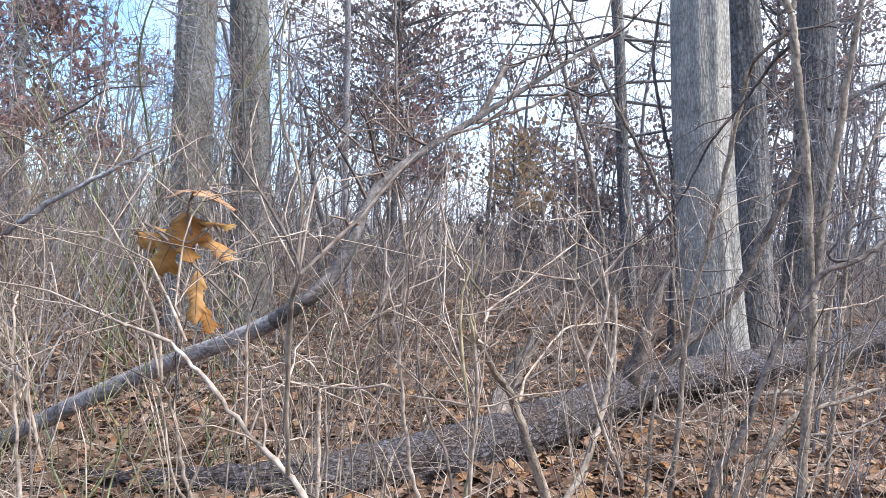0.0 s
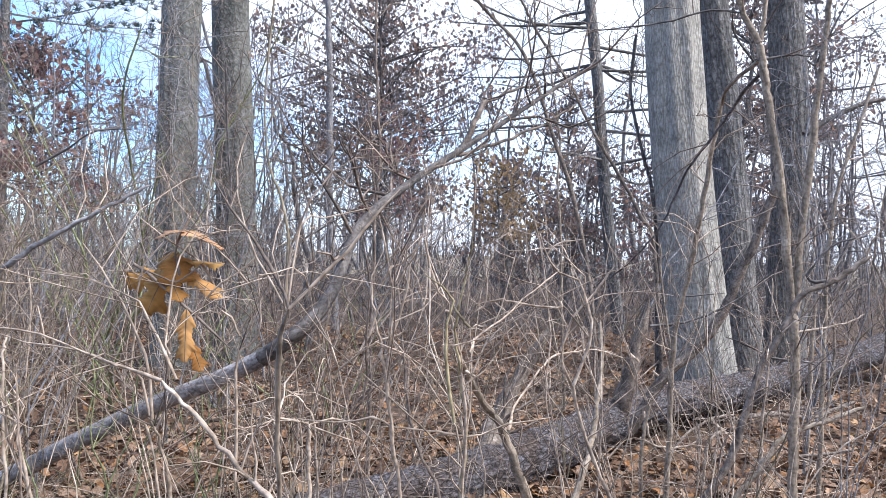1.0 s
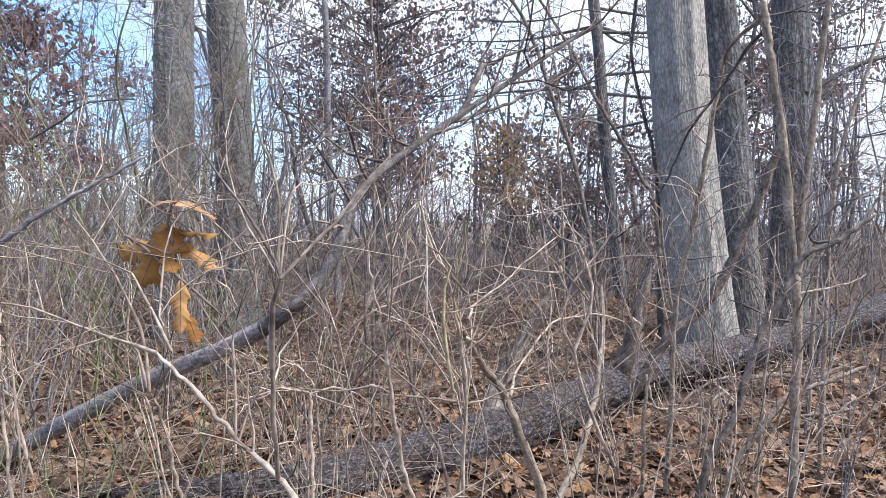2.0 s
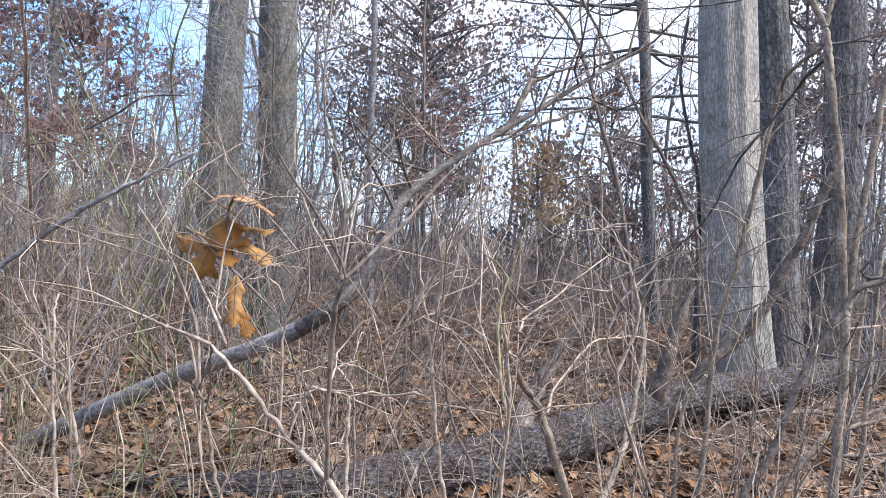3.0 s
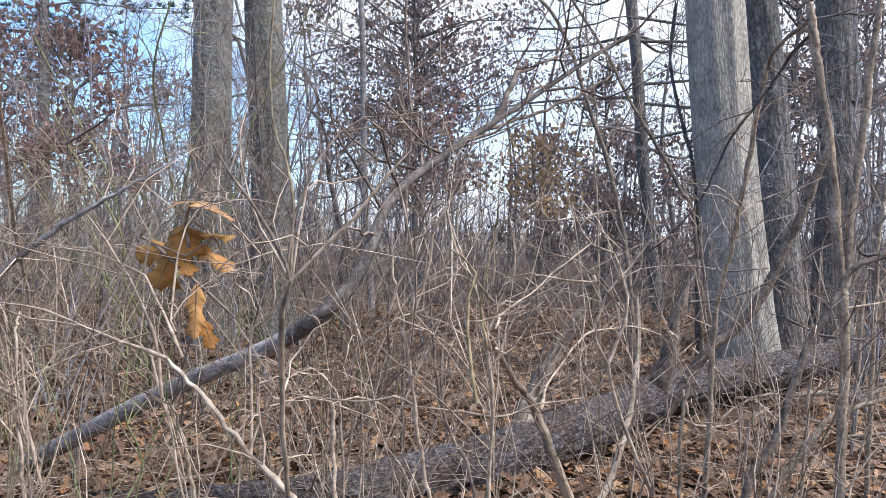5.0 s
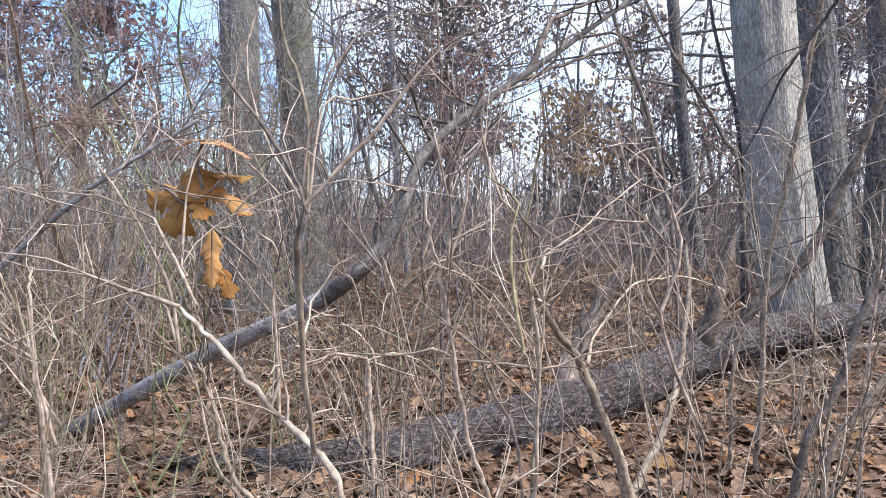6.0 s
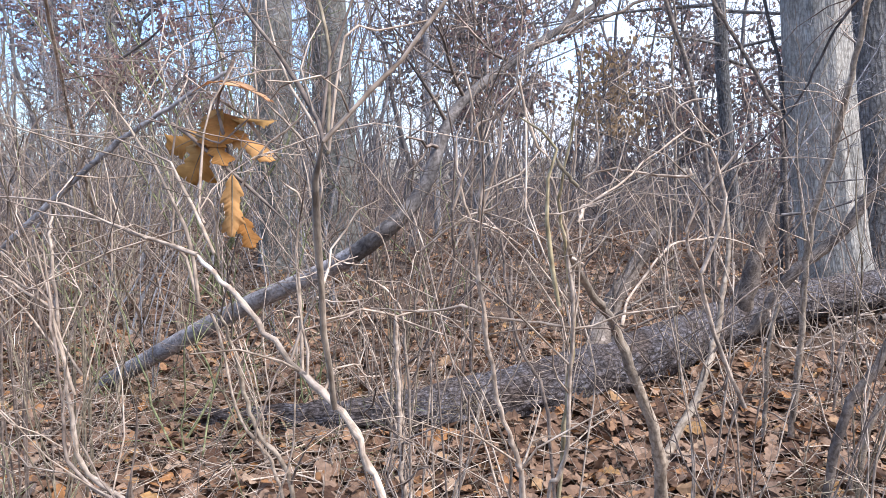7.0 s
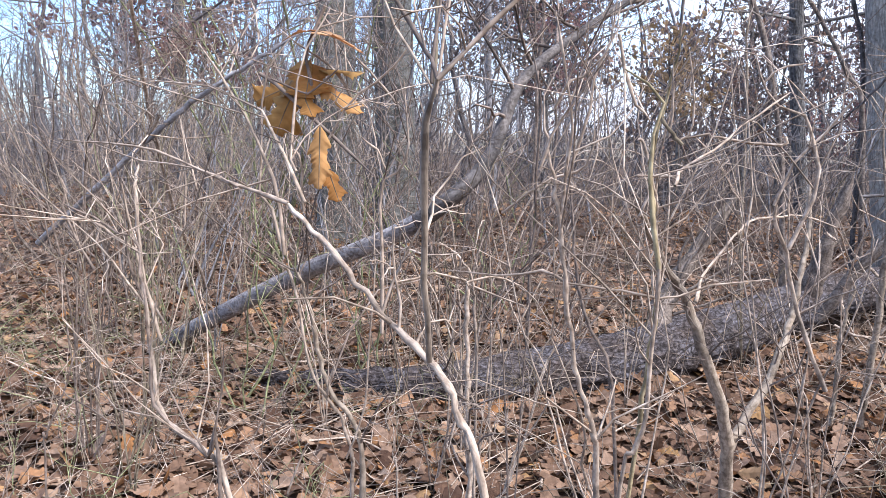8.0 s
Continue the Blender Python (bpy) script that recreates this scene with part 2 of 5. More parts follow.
NEEDLE = leaf_matter("pine_needle", [(0.0, (0.03, 0.055, 0.055)), (1.0, (0.055, 0.09, 0.085))], False, 0.1)


# ---- builders ----
class Strands:
    """Collects tubes and blades into one mesh."""

    def __init__(self):
        self.v, self.f, self.uv, self.count, self.waiting = [], [], [], 0, {}

    def tube(self, pts, rad, seg=5, ridge=None):
        pts = np.asarray(pts, float)
        if ridge is None:
            self.waiting.setdefault((len(pts), seg), []).append((pts, np.asarray(rad, float)))
        else:
            self.rings(pts[None], np.asarray(rad, float)[None], seg, ridge)

    def rings(self, pts, rad, seg, ridge=None):
        """Tubes of one kind at once: pts is (tubes, points, 3), rad is (tubes, points)."""
        m, n = rad.shape
        tan = np.gradient(pts, axis=1)
        tan /= np.linalg.norm(tan, axis=2)[..., None] + 1e-9
        level = (abs(tan[..., 1]).max(axis=1) < 0.9)[:, None]
        ref = np.where(level, np.array([[0.0, 1.0, 0.0]]), np.array([[1.0, 0.0, 0.0]]))[:, None, :]
        side = np.cross(tan, ref)
        side /= np.linalg.norm(side, axis=2)[..., None] + 1e-9
        up = np.cross(side, tan)
        ang = np.linspace(0, 2 * np.pi, seg, endpoint=False)
        r = rad[:, :, None] * np.ones(seg)
        step = np.linalg.norm(np.diff(pts, axis=1), axis=2)
        run = np.concatenate([np.zeros((m, 1)), np.cumsum(step, axis=1)], axis=1)
        if ridge is not None:
            r[0] += ridge(run[0][:, None], ang[None, :] + 0 * run[0][:, None])
        ring = pts[:, :, None] + r[..., None] * (np.cos(ang)[None, None, :, None] * side[:, :, None] + np.sin(ang)[None, None, :, None] * up[:, :, None])
        self.v.append(ring.reshape(-1, 3))
        i, j = np.meshgrid(np.arange(n - 1), np.arange(seg), indexing="ij")
        k = (j + 1) % seg
        quad = np.stack([i * seg + j, i * seg + k, (i + 1) * seg + k, (i + 1) * seg + j], -1).reshape(-1, 4)
        first = self.count + np.arange(m) * n * seg
        self.f.append((quad[None] + first[:, None, None]).reshape(-1, 4))
        wide = rad.mean(axis=1)[:, None, None]
        u0, u1 = ang[j][None] * wide, (ang[j] + 2 * np.pi / seg)[None] * wide
        v0, v1 = run[:, i], run[:, i + 1]
        uv = np.stack([np.stack([u0, v0], -1), np.stack([u1, v0], -1), np.stack([u1, v1], -1), np.stack([u0, v1], -1)], -2)
        uv = uv + (first * 0.0137)[:, None, None, None, None]
        self.uv.append(uv.reshape(-1, 2))
        self.count += m * n * seg

    def quads(self, verts, faces):
        """Any small mesh of quads."""
        self.v.append(np.asarray(verts, float))
        self.f.append(np.asarray(faces) + self.count)
        self.uv.append(np.zeros((len(faces) * 4, 2)))
        self.count += len(verts)

    def mesh(self, name, material, smooth=True):
        for (n, seg), group in self.waiting.items():
            self.rings(np.array([p for p, r in group]), np.array([r for p, r in group]), seg)
        v, f, uv = np.concatenate(self.v), np.concatenate(self.f), np.concatenate(self.uv)
        me = bpy.data.meshes.new(name)
        me.vertices.add(len(v))
        me.vertices.foreach_set("co", v.astype(np.float32).ravel())
        me.loops.add(len(f) * 4)
        me.loops.foreach_set("vertex_index", f.astype(np.int32).ravel())
        me.polygons.add(len(f))
        me.polygons.foreach_set("loop_start", np.arange(0, len(f) * 4, 4, dtype=np.int32))
        me.polygons.foreach_set("use_smooth", np.full(len(f), smooth))
        layer = me.uv_layers.new(name="UVMap")
        layer.data.foreach_set("uv", uv.astype(np.float32).ravel())
        me.update(calc_edges=True)
        me.validate()
        me.materials.append(material)
        return me


def part(name, strands, material, parent=None, label="", smooth=True, kind=""):
    ob = new(name, strands.mesh(name, material, smooth))
    if parent is not None:
        ob.parent = parent
    return tagged(ob, label, kind=kind)


def thing(name, label, category, group="", kind="", at=(0, 0, 0)):
    ob = new(name)
    ob.location = at
    ob.empty_display_size = 0.1
    return tagged(ob, label, category, group, kind)


def glide(ctrl, n):
    """A smooth line of n points through a few control points."""
    c = np.asarray(ctrl, float)
    c = np.concatenate([[2 * c[0] - c[1]], c, [2 * c[-1] - c[-2]]])
    t = np.linspace(0, len(c) - 3 - 1e-6, n)
    i = t.astype(int)
    u = (t - i)[:, None]
    a, b, d, e = c[i], c[i + 1], c[i + 2], c[i + 3]
    return 0.5 * (2 * b + (d - a) * u + (2 * a - 5 * b + 4 * d - e) * u ** 2 + (3 * b - a - 3 * d + e) * u ** 3)


def crook(pts, size, rng):
    """Small bends, as at the nodes of a stem."""
    n = len(pts)
    j = rng.normal(0, size, (n, 3))
    j[0] = 0
    return pts + j


def heading(rng, up=0.6, spread=1.0):
    d = rng.normal(0, spread, 3)
    d[2] = abs(d[2]) + up
    return d / np.linalg.norm(d)


def sprout(acc, start, way, length, r, level, rng, lift=0.25, bend=0.22, seg=4, tips=None, rate=1.0, coarse=False):
    """A twig that bends as it grows and puts out smaller ones."""
    n = (5 if level else 4) - coarse
    p, d = np.array(start, float), np.array(way, float)
    pts = [p]
    for _ in range(n - 1):
        d = d + rng.normal(0, bend, 3) + np.array([0, 0, lift * 0.25])
        d /= np.linalg.norm(d)
        p = p + d * length / (n - 1)
        pts.append(p)
    pts = np.array(pts)
    acc.tube(pts, np.linspace(r, r * 0.4, n), seg)
    if tips is not None and level == 0:
        tips.append((pts[-1], d))
        tips.append((pts[-2], d))
    if level > 0:
        for _ in range(rng.poisson((2.6 + level) * rate)):
            k = rng.uniform(0.2, 1.0)
            at = pts[0] + 0
            x = k * (n - 1)
            i = min(int(x), n - 2)
            at = pts[i] + (x - i) * (pts[i + 1] - pts[i])
            along = pts[i + 1] - pts[i]
            along /= np.linalg.norm(along)
            off = rng.normal(0, 1, 3)
            w = along * 0.7 + off / np.linalg.norm(off) * 0.9
            w /= np.linalg.norm(w)
            sprout(acc, at, w, length * rng.uniform(0.3, 0.65) * (1.15 - 0.5 * k), max(0.0008, r * rng.uniform(0.48, 0.68)), level - 1, rng, lift, bend, max(3, seg - 1), tips, rate, coarse)


def oak_leaf(length, rng, stations=7, lobes=3, flat=0.5, deep=0.74):
    """Quads of one dry oak leaf, its stem at the origin, pointing along x."""
    s = np.linspace(0, 1, stations)
    shape = length * 0.4 * np.sin(np.pi * np.clip(s * 0.86 + 0.1, 0, 1)) ** 0.6
    sides = []
    for phase in (0.0, 0.5 if stations > 8 else 0.0):
        wave = 1 - abs(((s * lobes + 0.45 * phase) % 1.0) * 2 - 1)
        w = shape * (1 - deep + deep * wave ** 1.3 if stations > 15 else 1 - deep + deep * wave) * (1 + rng.normal(0, 0.12, stations))
        w[0], w[-1] = length * 0.012, length * 0.02
        sides.append(w)
    curl, sag, twist = rng.normal(0, 1.6) * (1 - flat) / length, rng.normal(0, 0.5) * (1 - flat) / length, rng.normal(0, 0.7) * (1 - flat)
    v = []
    for k in (-1.0, 0.0, 1.0):
        w = sides[0] if k < 0 else sides[1]
        x = s * length + abs(k) * w * (0.45 if stations > 15 else 0.22)
        y = k * w
        z = curl * y ** 2 + sag * (x - 0.4 * length) ** 2 + twist * y * x / length + rng.normal(0, 0.012, stations) * length * abs(k)
        v.append(np.stack([x, y, z], -1))
    v = np.concatenate(v)
    n = stations
    f = [[a * n + i, a * n + i + 1, (a + 1) * n + i + 1, (a + 1) * n + i] for a in (0, 1) for i in range(n - 1)]
    return v, np.array(f)


def turned(v, rot, at):
    m = np.array(Euler(rot).to_matrix())
    return v @ m.T + np.asarray(at)


def bumps(scale, size, stretch=0.15, seed=0.0):
    """Furrowed relief for a trunk: ridges that run along it."""
    def relief(run, ang):
        r = np.empty(np.broadcast(run, ang).shape)
        for i in range(r.shape[0]):
            for j in range(r.shape[1]):
                a = ang[i, j]
                p = Vector((math.cos(a) * scale, math.sin(a) * scale, run[i, 0] * stretch * scale + seed))
                r[i, j] = noise.fractal(p, 0.9, 2.1, 4)
        return r * size
    return relief


def lie(x, y):
    """The height of the forest floor, dug out along the log to deepen its shade."""
    w = min(1.0, max(0.0, ((x - 1.7) * 1.05 + (y - 6.08) * 0.88) / 1.877))
    hollow = 0.22 * math.exp(-((x - 1.7 - 1.05 * w) ** 2 + (y - 6.08 - 0.88 * w) ** 2) / 0.075)
    u = min(1.0, max(0.0, ((x - 0.62) * 1.8 + (y - 4.7) * 1.95) / 7.04))
    hollow += 0.1 * math.exp(-((x - 0.62 - 1.8 * u) ** 2 + (y - 4.7 - 1.95 * u) ** 2) / 0.035)
    return -hollow + 0.035 * noise.noise((x * 0.8, y * 0.8, 0.0)) + 0.02 * noise.noise((x * 2.7, y * 2.7, 5.0)) + 0.1 * noise.noise((x * 0.12, y * 0.12, 9.0)) * min(1.0, max(0.0, (y - 8) / 10))


# ---- forest floor ----
def sheet():
    xs = np.concatenate([[-1500, -400, -120, -60, -35, -22], np.arange(-16, 16.01, 0.25), [22, 35, 60, 120, 400, 1500]])
    ys = np.concatenate([[-1500, -400, -100, -40, -15, -6], np.arange(-2, 24.01, 0.25), [30, 40, 60, 120, 400, 2500]])
    acc = Strands()
    v = [(x, y, lie(x, y)) for y in ys for x in xs]
    n = len(xs)
    f = [[j * n + i, j * n + i + 1, (j + 1) * n + i + 1, (j + 1) * n + i] for j in range(len(ys) - 1) for i in range(n - 1)]
    acc.quads(v, f)
    return acc


ground = part("ground", sheet(), SOIL)
tagged(ground, "brown forest floor under fallen oak leaves", "ground", kind="structure")

acc = Strands()
acc.quads([(-1400, 46, 0.05), (1400, 46, 0.05), (1400, 2400, 0.3), (-1400, 2400, 0.3)], [[0, 1, 2, 3]])
tagged(part("field", acc, STRAW), "pale dry grass field beyond the wood", "field", kind="structure")


# ---- trees ----
def trunk_line(foot, head, height, rng, sway=0.04):
    """From the foot through a point higher up, on to the height of the crown."""
    a, b = np.array(foot, float), np.array(head, float)
    d = (b - a) / (b[2] - a[2])
    z = np.linspace(0, height, 90)
    pts = a + d * z[:, None]
    ph = rng.uniform(0, 6, 2)
    pts[:, 0] += sway * (np.sin(z * 0.8 + ph[0]) - math.sin(ph[0]))
    pts[:, 1] += sway * (np.sin(z * 0.7 + ph[1]) - math.sin(ph[1]))
    return pts


def forest_tree(label, foot, head, r, height, material, seed, limbs=7, seg=56, first=4.6, relief=0.05, rise=0.55):
    rng = np.random.default_rng(seed)
    tree = thing("tree", label, "tree", "trees of the wood")
    pts = trunk_line(foot, head, height, rng)
    run = np.linspace(0, 1, len(pts))
    z = pts[:, 2]
    rad = r * (1 - 0.3 * run) * (1 + 0.24 * np.exp(-np.maximum(z, 0) / 0.2))
    acc = Strands()
    acc.tube(pts, rad, seg, bumps(3.2, r * relief * 2.2, 0.12 / r * 0.3, seed * 3.7))
    part("trunk", acc, material, tree)
    crown = Strands()
    for k in range(limbs):
        i = int(np.interp(first + (height - first) * rng.uniform(0, 0.95), z, np.arange(len(z))))
        a = rng.uniform(0, 2 * math.pi)
        way = np.array([math.cos(a), math.sin(a), rise])
        way /= np.linalg.norm(way)
        limb = Strands()
        length = rng.uniform(1.8, 3.4)
        line = glide([pts[i], pts[i] + way * length * 0.5 + (0, 0, rng.uniform(-0.1, 0.3)), pts[i] + way * length + (0, 0, rng.uniform(0, 0.8))], 9)
        limb.tube(line, np.linspace(r * 0.28, r * 0.09, 9), 8)
        part("limb", limb, material, tree)
        for j in range(5):
            q = line[rng.integers(2, 9)]
            sprout(crown, q, heading(rng, 0.2), rng.uniform(0.8, 1.6), r * 0.07, 1, rng, seg=3, coarse=True)
    part("crown", crown, TWIG_DARK, tree, "bare twigs", kind="stuff")
    return tree


forest_tree("thick grey oak trunk with furrowed bark leaning slightly", (2.8, 7.7, -0.02), (2.34, 7.7, 4.1), 0.3, 9.0, BARK_GREY, 1, relief=0.05)
forest_tree("tall grey-brown trunk beside a twin trunk", (-3.0, 9.0, -0.02), (-2.88, 9.0, 4.37), 0.235, 11.0, BARK_BROWN, 2)
forest_tree("tall brown trunk beside a twin trunk", (-2.47, 9.8, -0.02), (-2.59, 9.8, 4.64), 0.255, 11.5, BARK_BROWN, 3)
forest_tree("dark ridged trunk behind the saplings", (4.5, 9.6, -0.02), (4.41, 9.6, 4.6), 0.25, 10.0, BARK_DARK, 4)
forest_tree("grey trunk close behind the thick oak", (3.86, 9.2, -0.02), (3.31, 9.2, 4.41), 0.205, 10.0, BARK_DARK, 5)
forest_tree("slender dark trunk further back in the wood", (3.60, 14.0, -0.02), (2.85, 14.0, 6.04), 0.12, 10.0, BARK_DARK, 6, limbs=24, seg=24, first=2.4, rise=-0.08)


def leafy_tree(label, foot, height, spread, r, seed, leaves, leaf_size, material, low=0.3, tilt=(0, 0), limbs=16, per=26, category="tree", wood=None, name="tree", rich=False):
    """A young oak that keeps its dry leaves: tapered stem, limbs, twigs and a crown of single leaves."""
    rng = np.random.default_rng(seed)
    tree = thing(name, label, category, "trees of the wood")
    wood = wood or BARK_DARK
    a = np.array(foot, float)
    top = a + np.array([tilt[0], tilt[1], height])
    line = crook(glide([a, a + (top - a) * 0.35 + rng.normal(0, 0.03, 3) * height, a + (top - a) * 0.7 + rng.normal(0, 0.03, 3) * height * rich, top], 16), 0.01 * height, rng)
    acc = Strands()
    acc.tube(line, np.linspace(r, r * 0.15, 16), 10)
    part("trunk", acc, wood, tree)
    twigs, crown, tips = Strands(), Strands(), []
    for k in range(limbs):
        h = low + (1 - low) * (k + rng.uniform(0, 1)) / limbs
        q = line[0] + (line[-1] - line[0]) * h
        q = line[min(15, int(h * 15))]
        t = (h - low) / (1 - low)
        reach = spread * (0.55 + 0.45 * math.sin(math.pi * min(1.0, t * 1.1))) * rng.uniform(0.6, 1.1) * (1.0 if t < 0.8 else 0.6)
        a = k * 2.4 + rng.uniform(-0.5, 0.5)
        w = np.array([math.cos(a), math.sin(a), rng.uniform(-0.1, 0.6) if rich else rng.uniform(0.1, 0.8)])
        limb = Strands()
        end = q + w * reach
        stretch = glide([q, (q + end) / 2 + rng.normal(0, 0.06, 3) * reach, end], 7)
        limb.tube(stretch, np.linspace(r * 0.35, r * 0.1, 7), 6)
        part("limb", limb, wood, tree)
        for j in range(6):
            sprout(twigs, stretch[rng.integers(1, 7)], heading(rng, -0.5 if rich else 0.1), reach * rng.uniform(0.3, 0.55), max(0.0036 if foot[1] < 8.5 else 0.0042, r * 0.085), 2 if rich else 1, rng, bend=0.42 if rich else 0.22, seg=3, tips=tips, rate=0.58 if rich else 1.1, coarse=True)
    part("twig_spray", twigs, wood if wood in (TWIG_FAR, TWIG_MIST, TWIG_BROWN) else TWIG_DARK, tree, kind="stuff")
    if leaves and tips:
        for k in range(leaves):
            at, d = tips[rng.integers(len(tips))]
            if at[2] > 0.84 * height and rng.uniform(0, 1) < 0.65:
                continue
            v, f = oak_leaf(leaf_size * rng.uniform(0.7, 1.2), rng, 4, 1, 0.0)
            crown.quads(turned(v, rng.uniform(-3.1, 3.1, 3), at + rng.normal(0, leaf_size * 0.9, 3)), f)
        part("crown", crown, material, tree, "dry leaves still hanging", smooth=False, kind="stuff")
    return tree


leafy_tree("round-headed young oak with dark dry leaves", (-1.4, 20.0, 0), 8.5, 3.6, 0.1, 11, 13500, 0.12, LEAF_DARK, 0.2, limbs=64)
leafy_tree("young oak with russet leaves among bare stems", (-0.9, 15.5, 0), 4.6, 1.1, 0.06, 12, 850, 0.1, LEAF_RUSSET, 0.35)
leafy_tree("low oak with tan leaves in loose sprays", (1.3, 14.5, 0), 3.1, 1.25, 0.05, 13, 1100, 0.1, LEAF_TAN, 0.5)
leafy_tree("oak with purplish russet leaves", (-8.0, 15.0, 0), 5.2, 2.2, 0.08, 14, 4000, 0.13, LEAF_RUSSET, 0.45, limbs=24)
leafy_tree("oak with purplish russet leaves", (-11.2, 17.0, 0), 6.0, 2.6, 0.08, 24, 3200, 0.13, LEAF_RUSSET, 0.4, limbs=22)
leafy_tree("leafy dark young oak behind the trunks", (6.6, 15.5, 0), 8.0, 2.3, 0.09, 15, 4200, 0.11, LEAF_DARK, 0.2, limbs=26)
leafy_tree("leafy dark young oak behind the trunks", (9.6, 18.5, 0), 9.0, 2.6, 0.09, 16, 4200, 0.11, LEAF_DARK, 0.2, limbs=26)
leafy_tree("leafy dark young oak behind the trunks", (3.6, 19.5, 0), 6.0, 2.1, 0.08, 17, 3200, 0.11, LEAF_DARK, 0.2, limbs=22)

leafy_tree("low dark oak thicket under the taller oaks", (1.9, 17.5, 0), 3.6, 1.9, 0.05, 18, 2400, 0.12, LEAF_DARK, 0.15, limbs=18)
leafy_tree("low dark oak thicket under the taller oaks", (4.2, 18.5, 0), 3.9, 2.0, 0.05, 19, 2400, 0.12, LEAF_DARK, 0.15, limbs=18)
leafy_tree("low dark oak thicket under the taller oaks", (6.4, 20.0, 0), 4.0, 2.0, 0.05, 20, 1800, 0.12, LEAF_RUSSET, 0.15, limbs=18)


# slim bare trees in the distance
def bare_tree(foot, height, r, seed, spread=1.2, tilt=(0, 0)):
    return leafy_tree("slim bare tree in the misty wood", foot, height, spread, r, seed, 0, 0.1, LEAF_DARK, 0.25, tilt, limbs=11, wood=TWIG_FAR, rich=True)


rng = np.random.default_rng(77)
for k in range(46):
    y = 10.5 + 17 * rng.uniform(0, 1) ** 1.2
    x = rng.uniform(-0.92, 0.72) * y
    if 0.02 < x / y < 0.27 and k % 3:
        continue
    bare_tree((x, y, 0), rng.uniform(4.0, 8.5), rng.uniform(0.02, 0.06), 200 + k, rng.uniform(0.8, 1.6), (rng.normal(0, 0.6), rng.normal(0, 0.4)))


rng = np.random.default_rng(88)
for k in range(30):
    y = 7.2 + 7 * rng.uniform(0, 1)
    x = rng.uniform(-0.85, 0.7) * y
    if abs(x - 2.4) < 0.9 and y < 9.5 or 0.02 < x / y < 0.2 and k % 3:
        continue
    leafy_tree("thin bare sapling with fine grey twigs", (x, y, 0), rng.uniform(3.4, 6.0), rng.uniform(0.7, 1.2), rng.uniform(0.012, 0.024), 900 + k, 0, 0.1, LEAF_DARK, 0.3, (rng.normal(0, 0.5), rng.normal(0, 0.4)), limbs=9, wood=TWIG_MIST if k % 3 else TWIG_BROWN, rich=True, name="sapling", category="sapling")


rng = np.random.default_rng(99)
for k in range(20):
    y = rng.uniform(5.6, 8.4)
    x = rng.uniform(-0.72, 0.62) * y
    if abs(x - 2.6) < 0.5 or 0.0 < x / y < 0.2:
        continue
    leafy_tree("thin bare sapling with a web of fine twigs", (x, y, 0), rng.uniform(2.8, 4.6), rng.uniform(0.6, 1.1), rng.uniform(0.009, 0.015), 1900 + k, 0, 0.1, LEAF_DARK, 0.4, (rng.normal(0, 0.6), rng.normal(0, 0.3)), limbs=8, wood=(TWIG_MIST, TWIG_BROWN, TWIG_MIST)[k % 3], rich=True, name="sapling", category="sapling")


rng = np.random.default_rng(111)
for k in range(12):
    y = rng.uniform(7.0, 12.0)
    x = rng.uniform(-0.8, -0.2) * y
    leafy_tree("thin bare sapling with a web of fine twigs", (x, y, 0), rng.uniform(3.0, 5.0), rng.uniform(0.9, 1.4), rng.uniform(0.011, 0.018), 2100 + k, 0, 0.1, LEAF_DARK, 0.35, (rng.normal(0, 0.6), rng.normal(0, 0.3)), limbs=11, wood=TWIG_MIST, rich=True, name="sapling", category="sapling")


def pine(foot, height, seed):
    """A pine: straight stem, tiers of boughs with tufts of needles."""
    rng = np.random.default_rng(seed)
    tree = thing("pine", "blue-green pine at the edge of the wood", "tree", "trees of the wood")
    acc, tufts = Strands(), Strands()
    foot = np.array(foot, float)
    acc.tube(np.array([foot, foot + (0, 0, height * 0.5), foot + (0.1, 0, height)]), np.array([0.14, 0.09, 0.02]), 9)
    part("trunk", acc, BARK_DARK, tree)
    for k in range(34):
        h = height * rng.uniform(0.42, 1.0)
        a = rng.uniform(0, 6.28)
        d = np.array([math.cos(a), math.sin(a), rng.uniform(-0.15, 0.25)])
        length = (height - h) * 0.38 + 0.6
        line = glide([foot + (0, 0, h), foot + (0, 0, h) + d * length * 0.5, foot + (0, 0, h + 0.15) + d * length], 8)
        bough = Strands()
        bough.tube(line, np.linspace(0.022, 0.006, 8), 5)
        part("bough", bough, BARK_DARK, tree)
        for j in range(30):
            at = line[rng.integers(2, 8)] + rng.normal(0, 0.1, 3)
            for n in range(15):
                w = heading(rng, 0.2)
                tufts.tube(np.array([at, at + w * 0.11]), np.array([0.008, 0.004]), 3)
    part("needles", tufts, NEEDLE, tree, "blue-green needles", kind="stuff")


pine((-8.3, 14.6, 0), 11.5, 71)
pine((-12.5, 19.0, 0), 11.0, 72)


